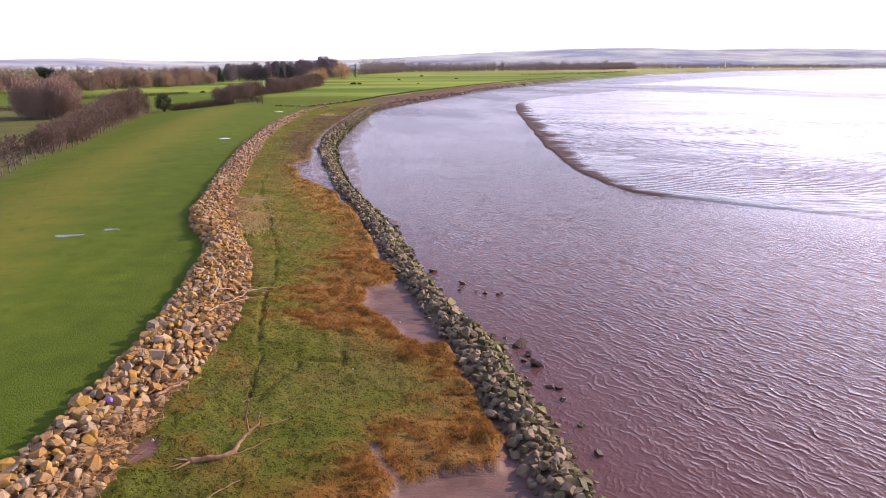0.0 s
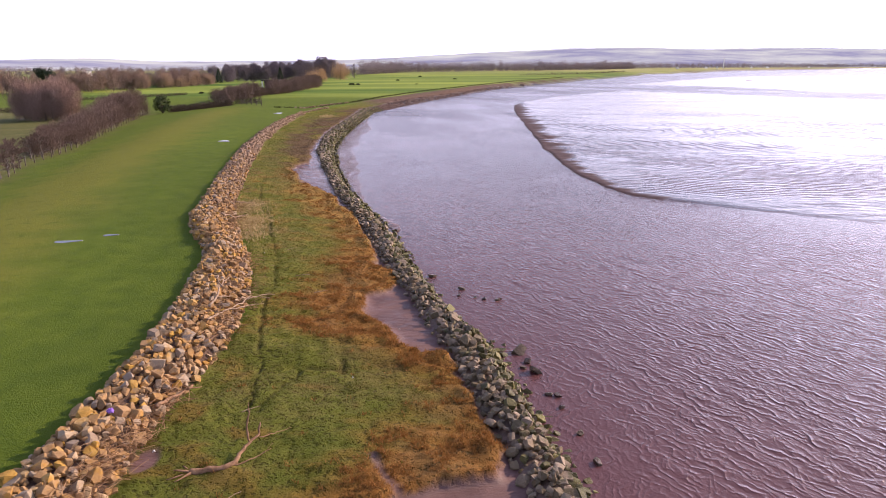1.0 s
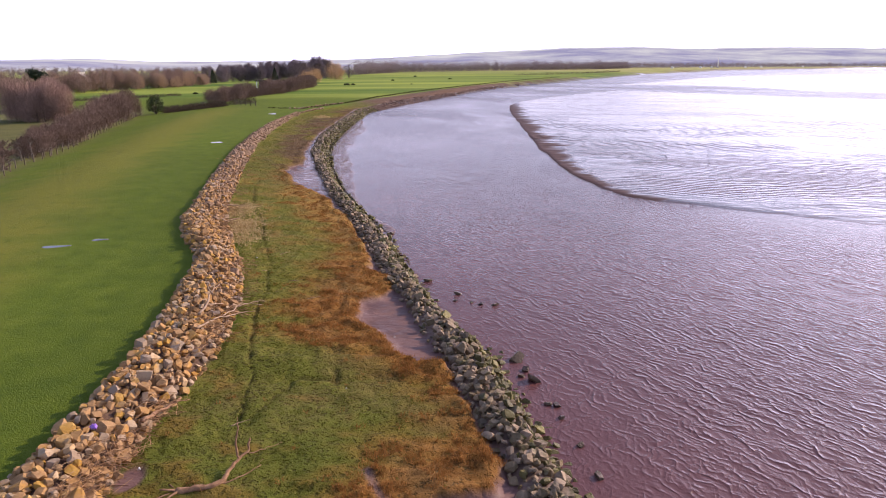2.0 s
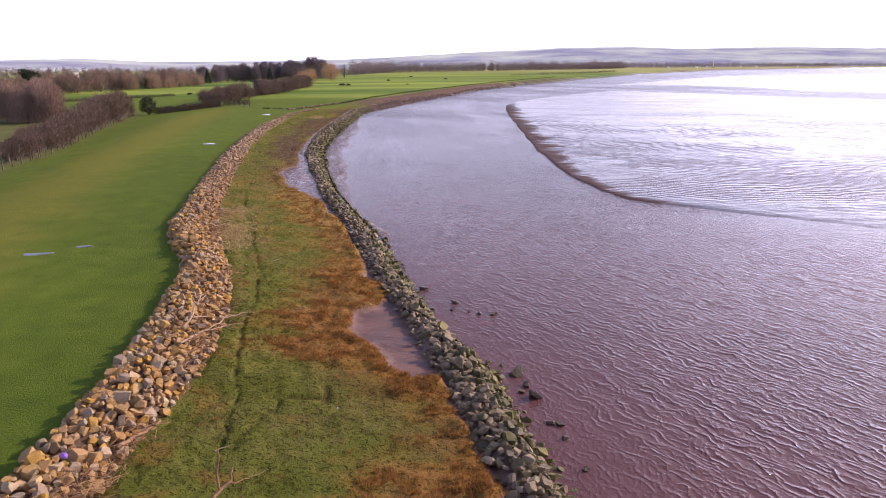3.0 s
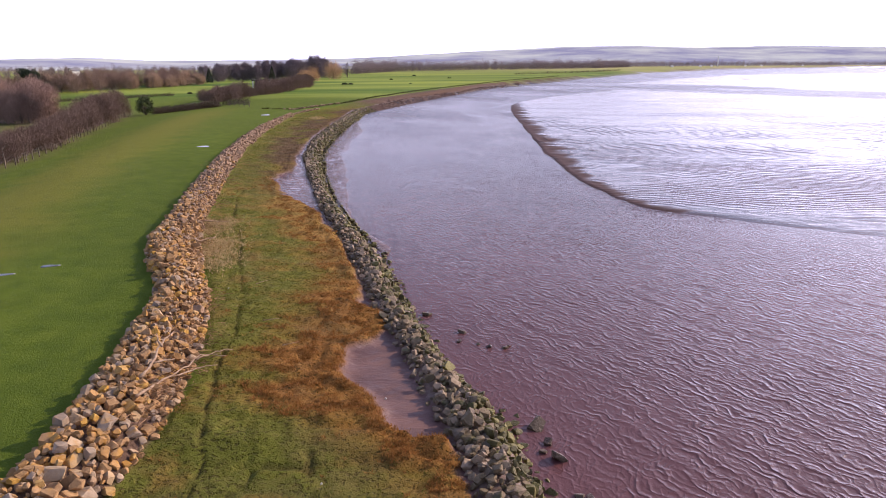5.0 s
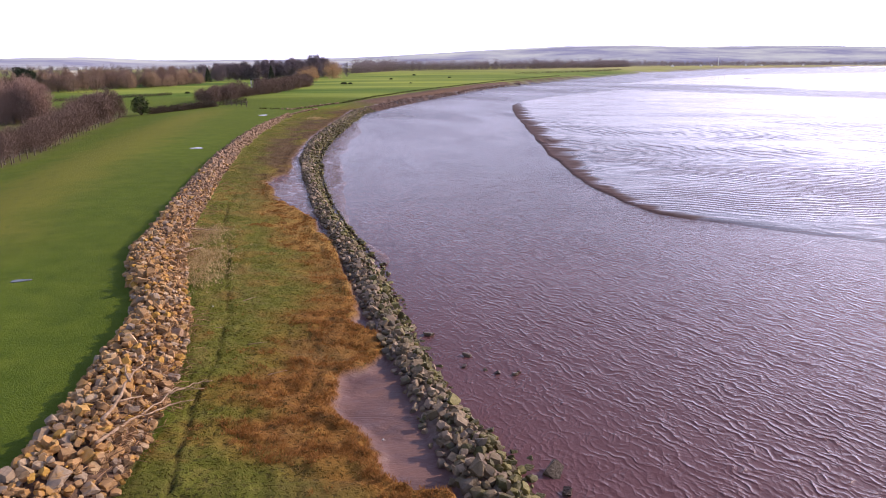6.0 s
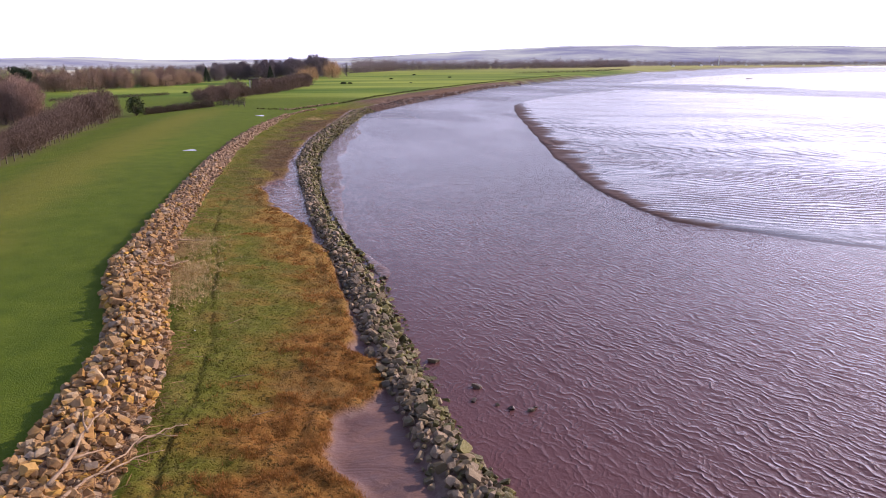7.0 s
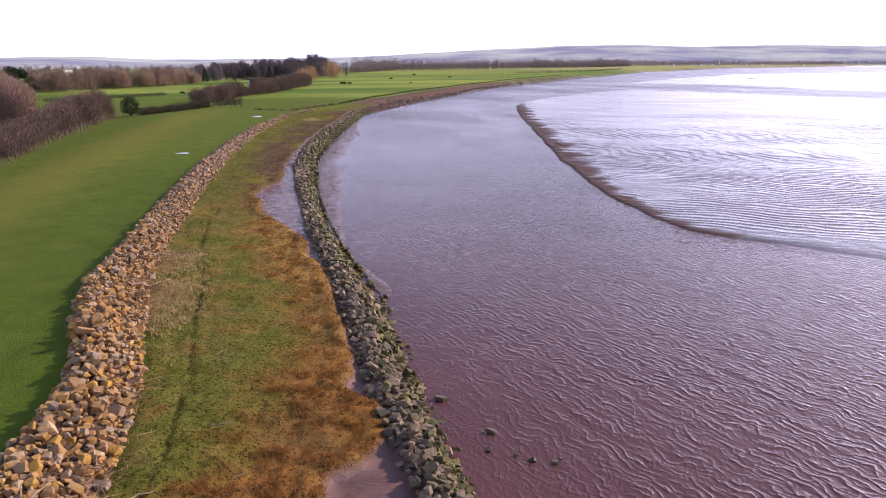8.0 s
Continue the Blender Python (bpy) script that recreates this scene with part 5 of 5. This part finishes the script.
hedge("clipped_hedge", "low dark clipped hedge across the field", (-66.5, 168), (-56.5, 184), 1.25, 1.6, 170, 6)
hedge("brushy_hedge", "dark untrimmed brush at the end of the hedge", (-57, 190), (-52, 195), 1.5, 1.8, 60, 7)
hedge("field_hedge", "dark hedge along the pasture's far edge", (-124, 232), (-100, 268), 0.8, 1.4, 30, 8)
hedge("pasture_hedge", "low dark hedge bank behind the bare trees", (-128, 176), (-92, 176), 0.9, 1.5, 30, 9)


def rail_fence():
    gate = tagged(new("rail_fence"), "short weathered timber rail fence by the hedge", "fence")
    a, b = Vector((-54.5, 186.5, 0)), Vector((-47.5, 180.0, 0))
    for i in range(5):
        p = a.lerp(b, i / 4)
        sp = Soup()
        post(sp, p.x, p.y, zg(p.x, p.y), 1.25, 0.1)
        part("post", sp, POST, gate)
    for hgt in (0.55, 1.05):
        sp = Soup()
        sp.tube([(a.x, a.y, zg(a.x, a.y) + hgt), (b.x, b.y, zg(b.x, b.y) + hgt)], [0.06, 0.06], 4)
        part("rail", sp, POST, gate)


rail_fence()


# ---- buildings ----
def pavilion(x, y):
    z = zg(x, y)
    ob = tagged(new("pavilion"), "low flat-roofed pavilion with white posts behind the scrub", "building")
    # wall coloured dark to stand for the shade of the recess under the roof
    sp = Soup()
    sp.box(x - 3.4, y + 1.5, z - 0.2, x + 3.4, y + 5, z + 3.9)
    part("wall", sp, DARKWALL, ob, "wall coloured dark as the shaded recess behind the posts")
    sp = Soup()
    sp.box(x - 4.3, y - 1.0, z + 3.9, x + 4.3, y + 5.6, z + 3.25)
    part("roof", sp, DARKROOF, ob)
    for dx in (-3.8, 0.6, 2.3, 3.7):
        sp = Soup()
        sp.box(x + dx - 0.25, y - 0.8, z - 0.2, x + dx + 0.25, y - 0.3, z + 3.9)
        part("post", sp, WHITE, ob, "white painted post")
    sp = Soup()
    sp.box(x + 0.8, y - 0.6, z - 0.2, x + 2.1, y - 0.45, z + 3.2)
    part("panel", sp, WHITE, ob, "white panel")


pavilion(-81, 326)


def house(x, y, w, d, h, turn=0.0, label="white distant house with a grey gabled roof"):
    ob = tagged(new("house"), label, "house", "distant houses")
    ob.matrix_basis = Matrix.LocRotScale((x, y, zg(x, y)), Euler((0, 0, turn)), None)
    sp = Soup()
    sp.box(-w / 2, -d / 2, -0.5, w / 2, d / 2, h)
    sp.add([(-w / 2, -d / 2, h), (-w / 2, d / 2, h), (-w / 2, 0, h + d * 0.4)], [(0, 2, 1)])
    sp.add([(w / 2, -d / 2, h), (w / 2, d / 2, h), (w / 2, 0, h + d * 0.4)], [(0, 1, 2)])
    part("wall", sp, WHITE, ob)
    sp = Soup()
    e = 0.4
    for sgn in (-1, 1):
        y0, y1 = sgn * (d / 2 + e), 0
        z0, z1 = h - 0.3, h + d * 0.4 + 0.12
        sp.add([(-w / 2 - e, y0, z0), (w / 2 + e, y0, z0), (w / 2 + e, y1, z1), (-w / 2 - e, y1, z1),
                (-w / 2 - e, y0, z0 + 0.25), (w / 2 + e, y0, z0 + 0.25), (w / 2 + e, y1, z1 + 0.25), (-w / 2 - e, y1, z1 + 0.25)],
               [(0, 1, 2, 3), (7, 6, 5, 4), (0, 4, 5, 1), (1, 5, 6, 2), (2, 6, 7, 3), (3, 7, 4, 0)])
    part("roof", sp, ROOF, ob)
    for dx in (-w * 0.25, w * 0.25):
        win = Soup()
        win.box(dx - 0.7, -d / 2 - 0.05, 0.9, dx + 0.7, -d / 2 + 0.02, 2.4)
        frame_ob = part("window", win, WHITE, ob)
        pane = Soup()
        pane.box(dx - 0.6, -d / 2 - 0.07, 1.0, dx + 0.6, -d / 2 - 0.045, 2.3)
        part("pane", pane, DARKWALL, frame_ob, "dark window pane")


house(-232, 452, 5, 3.4, 8.3, 1.0, "white distant house above the trees")
for x, y, w in ((560, 1640, 7), (700, 1830, 9), (745, 1870, 7), (900, 2010, 10), (980, 2080, 8), (1190, 2240, 10)):
    house(x, y, w, 6, 3.2, 1.0 + rt.uniform(-0.3, 0.3), "low white house on the far river bank")


def mast(x, y, h):
    z = zg(x, y)
    ob = tagged(new("mast"), "tall pale mast above the far river bank", "mast")
    sp = Soup()
    sp.tube([(x, y, z - 0.5), (x, y, z + h * 0.7), (x, y, z + h)], [1.3, 1.1, 0.9], 8)
    part("shaft", sp, WHITE, ob)
    sp = Soup()
    sp.tube([(x, y, z + h), (x, y, z + h + 1.2)], [1.6, 1.5], 8)
    part("head", sp, WHITE, ob)
    sp = Soup()
    sp.tube([(x, y, z - 0.5), (x, y, z + 1.5)], [2.4, 2.2], 8)
    part("base", sp, ROOF, ob)


mast(770, 1890, 26)


# ---- driftwood and small things ----
def limb(soup, r, pts, r0, r1, sides=7, rough=0.12):
    """A crooked, tapering branch through the points."""
    fine = []
    for a, b in zip(pts, pts[1:]):
        a, b = Vector(a), Vector(b)
        for i in range(4):
            p = a.lerp(b, i / 4)
            k = (b - a).length * rough * 0.25
            fine.append(p + Vector((r.gauss(0, k), r.gauss(0, k), r.gauss(0, k * 0.6))))
    fine.append(Vector(pts[-1]))
    n = len(fine) - 1
    soup.tube(fine, [(r0 + (r1 - r0) * (i / n) ** 0.8) * r.uniform(0.85, 1.15) for i in range(n + 1)], sides)


def driftwood(name, label, limbs, seed, category="driftwood", material=DRIFT):
    r = random.Random(seed)
    ob = tagged(new(name), label, category)
    for i, (pts, r0, r1) in enumerate(limbs):
        sp = Soup()
        pts = [(x, y, zg(x, y) + dz) for x, y, dz in pts]
        limb(sp, r, pts, r0, r1)
        bough = part("trunk" if i == 0 else "branch", sp, material, ob, smooth=True)
        if category == "driftwood" and i < 3:
            for q in (0.55, 0.8):
                a = Vector(pts[-2]).lerp(Vector(pts[-1]), q)
                tw = Soup()
                b = a + Vector((r.gauss(0, 0.16), r.gauss(0, 0.16), r.uniform(0.02, 0.18)))
                limb(tw, r, [a, a.lerp(b, 0.5) + Vector((0, 0, 0.03)), b], r1 * 0.7, 0.004, 5)
                part("twig", tw, material, bough)
    return ob


driftwood("fallen_branch", "bleached crooked fallen branch lying on the marsh grass", [
    ([(-6.75, 15.6, 0.06), (-6.4, 15.65, 0.11), (-5.9, 15.75, 0.14), (-5.65, 16.0, 0.18), (-5.6, 16.4, 0.25), (-5.45, 16.75, 0.34), (-5.25, 17.0, 0.45), (-5.22, 17.15, 0.75)], 0.105, 0.025),
    ([(-5.47, 16.75, 0.32), (-5.5, 16.8, 0.85), (-5.44, 16.85, 1.35)], 0.035, 0.015),
    ([(-5.7, 15.95, 0.08), (-5.35, 16.25, 0.1), (-4.9, 16.9, 0.08)], 0.024, 0.008),
    ([(-5.25, 17.0, 0.38), (-4.95, 17.5, 0.2), (-4.6, 18.1, 0.08)], 0.016, 0.006),
    ([(-6.7, 15.6, 0.08), (-7.1, 15.45, 0.22)], 0.05, 0.015), ([(-6.65, 15.6, 0.08), (-6.95, 15.1, 0.12)], 0.045, 0.012), ([(-6.7, 15.62, 0.08), (-7.0, 15.85, 0.1)], 0.04, 0.012),
    ([(-6.72, 15.6, 0.08), (-7.2, 15.2, 0.1)], 0.03, 0.01)], 1, material=WETWOOD)
driftwood("forked_branch", "pale forked driftwood branch caught on the stone bank", [
    ([(-9.35, 24.7, 0.35), (-9.1, 26.1, 0.3), (-8.9, 26.9, 0.35), (-8.7, 28.6, 0.45), (-7.9, 29.0, 0.25)], 0.055, 0.012),
    ([(-8.95, 26.6, 0.3), (-8.55, 27.7, 0.3), (-8.0, 28.3, 0.2)], 0.036, 0.01),
    ([(-8.75, 28.3, 0.4), (-8.3, 29.2, 0.3), (-7.9, 29.8, 0.15)], 0.035, 0.01)], 2)
driftwood("bleached_root", "white bleached tree root lying on the stones", [
    ([(-9.35, 25.2, 0.75), (-9.4, 26.5, 0.85), (-9.6, 27.9, 0.95), (-9.55, 28.6, 1.0)], 0.06, 0.018),
    ([(-9.4, 26.2, 0.8), (-9.0, 27.1, 0.75)], 0.05, 0.015), ([(-9.5, 27.3, 0.9), (-9.9, 28.0, 1.0)], 0.04, 0.015)], 3)
driftwood("drift_log", "brown drift log at the foot of the stone bank", [
    ([(-8.75, 18.4, 0.35), (-8.6, 19.2, 0.3), (-8.3, 20.2, 0.25)], 0.075, 0.04), ([(-8.4, 19.8, 0.3), (-8.0, 20.2, 0.2)], 0.03, 0.012)], 4, material=WETWOOD)
driftwood("drift_stick", "long pale stick at the foot of the stone bank", [([(-14.9, 44.5, 0.4), (-14.4, 45.5, 0.3), (-13.9, 46.8, 0.25)], 0.07, 0.025), ([(-14.6, 45.1, 0.3), (-14.7, 46.4, 0.35)], 0.03, 0.01)], 5)
driftwood("drift_stick", "thin pale stick lying by the stones", [([(-15.9, 50.6, 0.4), (-15.2, 51.3, 0.2), (-14.6, 51.8, 0.12)], 0.05, 0.02)], 6)
for x, y, a, ln in ((-6.3, 18.9, 0.7, 0.6), (-5.9, 13.9, 0.9, 1.2), (-7.6, 33.2, 0.4, 0.7), (-10.0, 34.6, 0.2, 0.9), (-9.2, 38.2, 1.0, 0.8), (-6.2, 30.6, 0.6, 0.7), (-8.0, 41.5, 0.8, 1.0)):
    driftwood("stick", "thin dry stick lying on the marsh grass", [([(x, y, 0.07), (x + ln * 0.5 * math.cos(a), y + ln * 0.5 * math.sin(a), 0.1), (x + ln * math.cos(a), y + ln * math.sin(a), 0.09)], 0.018, 0.008)], int(x * 10) + 900, "stick")


def reed_wrack(name, label, spots, seed):
    """Heaps of broken dry reed stems washed up among the stones."""
    r = random.Random(seed)
    sp = Soup()
    for x, y, rad, n in spots:
        for _ in range(n):
            px, py = x + r.gauss(0, rad * 0.36), y + r.gauss(0, rad)
            z = zg(px, py) + r.uniform(0.08, 0.36)
            a, ln = r.uniform(0, 6.28), r.uniform(0.25, 0.8)
            d = Vector((math.cos(a), math.sin(a), r.gauss(0, 0.2))) * ln * 0.5
            p = Vector((px, py, z))
            sp.tube([p - d, p + Vector((0, 0, r.uniform(0, 0.05))), p + d], [0.007, 0.009, 0.005], 3, False)
    return tagged(new(name, sp.mesh(name, DRY)), label, "dry reeds", kind="stuff")


spots = [(-8.8, 14.4, 0.8, 150), (-8.75, 16.2, 0.7, 150), (-8.7, 17.6, 0.6, 80), (-8.7, 19.2, 0.6, 90), (-8.8, 25.2, 0.8, 120), (-9.1, 27.6, 0.9, 150), (-9.4, 30.2, 0.9, 110), (-10.6, 34.6, 1.0, 80),
         (-13.4, 41.5, 1.2, 110), (-14.6, 45.5, 1.4, 150), (-15.8, 50, 1.5, 140), (-17.4, 56, 1.6, 130), (-19.6, 66, 2, 130), (-22.4, 78, 2.4, 130)]
reed_wrack("reed_wrack", "tangled dry brown reeds washed among the stones", spots, 21)

# a patch of dry tall grass at the foot of the bank
tg = np.random.RandomState(8)
tp = np.concatenate([np.stack([tg.normal(cx0, 0.7, n), tg.normal(cy0, 1.4, n)], 1) for cx0, cy0, n in ((-13.4, 45.0, 700), (-15.0, 50.5, 600), (-12.2, 41.8, 260), (-25.5, 152, 900))])
tp = tp[tp[:, 0] > up_toe(tp[:, 1]) - 0.2]
tufts("dry_grass", "pale dry grass at the foot of the stone bank", STRAW, np.concatenate([tp, height(tp[:, 0], tp[:, 1])[:, None]], 1), 0.24, 0.03, 6, 9)


def puddle(x, y, a, b, turn, seed):
    """A thin sheet of rain water lying in a dip of the grass."""
    sp = Soup()
    n = 20
    ks = np.linspace(0, 6.28, 16)
    z = float(height(x + a * np.cos(ks), y + b * np.sin(ks)).max()) + 0.012
    r = random.Random(seed)
    rim = []
    for i in range(n):
        w = 6.2832 * i / n
        q = 1 + 0.2 * math.sin(3 * w + seed) + r.uniform(-0.08, 0.08)
        u, v = a * q * math.cos(w), b * q * math.sin(w)
        rim.append((x + u * math.cos(turn) - v * math.sin(turn), y + u * math.sin(turn) + v * math.cos(turn)))
    top = [(px, py, z) for px, py in rim]
    low = [(x + (px - x) * 1.15, y + (py - y) * 1.15, z - 0.25) for px, py in rim]
    sp.add(top + low, [tuple(range(n))] + [(i, n + i, n + (i + 1) % n, (i + 1) % n) for i in range(n)])
    tagged(new("puddle", sp.mesh("puddle", PUDDLE)), "shallow rain puddle lying on the mown field", "puddle", "puddles on the field")


puddle(-22.2, 38.2, 0.75, 0.26, 0.25, 1)
puddle(-20.5, 40.0, 0.42, 0.2, 0.35, 2)
puddle(-30.6, 94.5, 0.75, 0.7, 0.0, 3)
puddle(-36.5, 152, 0.9, 1.2, 0.0, 4)

# a scrap of purple plastic among the stones, and small pale litter
sp = Soup()
rp = random.Random(6)
for i in range(5):
    p = Vector((rp.gauss(0, 0.08), rp.gauss(0, 0.08), rp.uniform(0, 0.1)))
    sp.tube([p + Vector((-0.12, 0, 0)), p + Vector((0, 0.05, 0.07)), p + Vector((0.12, 0.02, 0))], [0.04, 0.09, 0.03], 6)
scrap = new("plastic_scrap", sp.mesh("plastic_scrap", PURPLE, True))
scrap.location = (-9.5, 17.25, zg(-9.5, 17.25) + 0.34)
scrap.scale = (0.6, 0.6, 0.6)
tagged(scrap, "crumpled scrap of purple plastic caught on the stones", "litter")
for x, y in ((-8.1, 16.5), (-3.2, 21.6), (-10.3, 37.2), (-1.9, 27.0), (3.6, 23.9)):
    sp = Soup()
    q = rp.uniform(0.025, 0.04)
    sp.tube([(0, 0, 0), (q, q * 0.5, 0.05), (q * 2, 0, 0.02)], [q * 0.5, q * 0.8, q * 0.4], 6)
    ob = new("litter", sp.mesh("litter", WHITE, True))
    ob.location = (x, y, zg(x, y) + 0.06)
    tagged(ob, "small white scrap of litter on the ground", "litter", "litter on the marsh")


# a low dark mound of debris stranded on the far mud flat
sp = Soup()
for i in range(6):
    q = rp.uniform(0.6, 1.0)
    sp.tube([(i * 1.9 - 5.5, 0, 0.0), (i * 1.9 - 4.5, rp.uniform(-0.5, 0.5), q), (i * 1.9 - 3.2, 0, 0.1)], [0.5, 0.8, 0.4], 7)
hulk = new("stranded_debris", sp.mesh("stranded_debris", WETWOOD, True))
hulk.location = (250, 560, 0.02)
hulk.scale = (0.45, 0.45, 0.4)
tagged(hulk, "low dark heap of debris stranded on the mud flat", "debris")
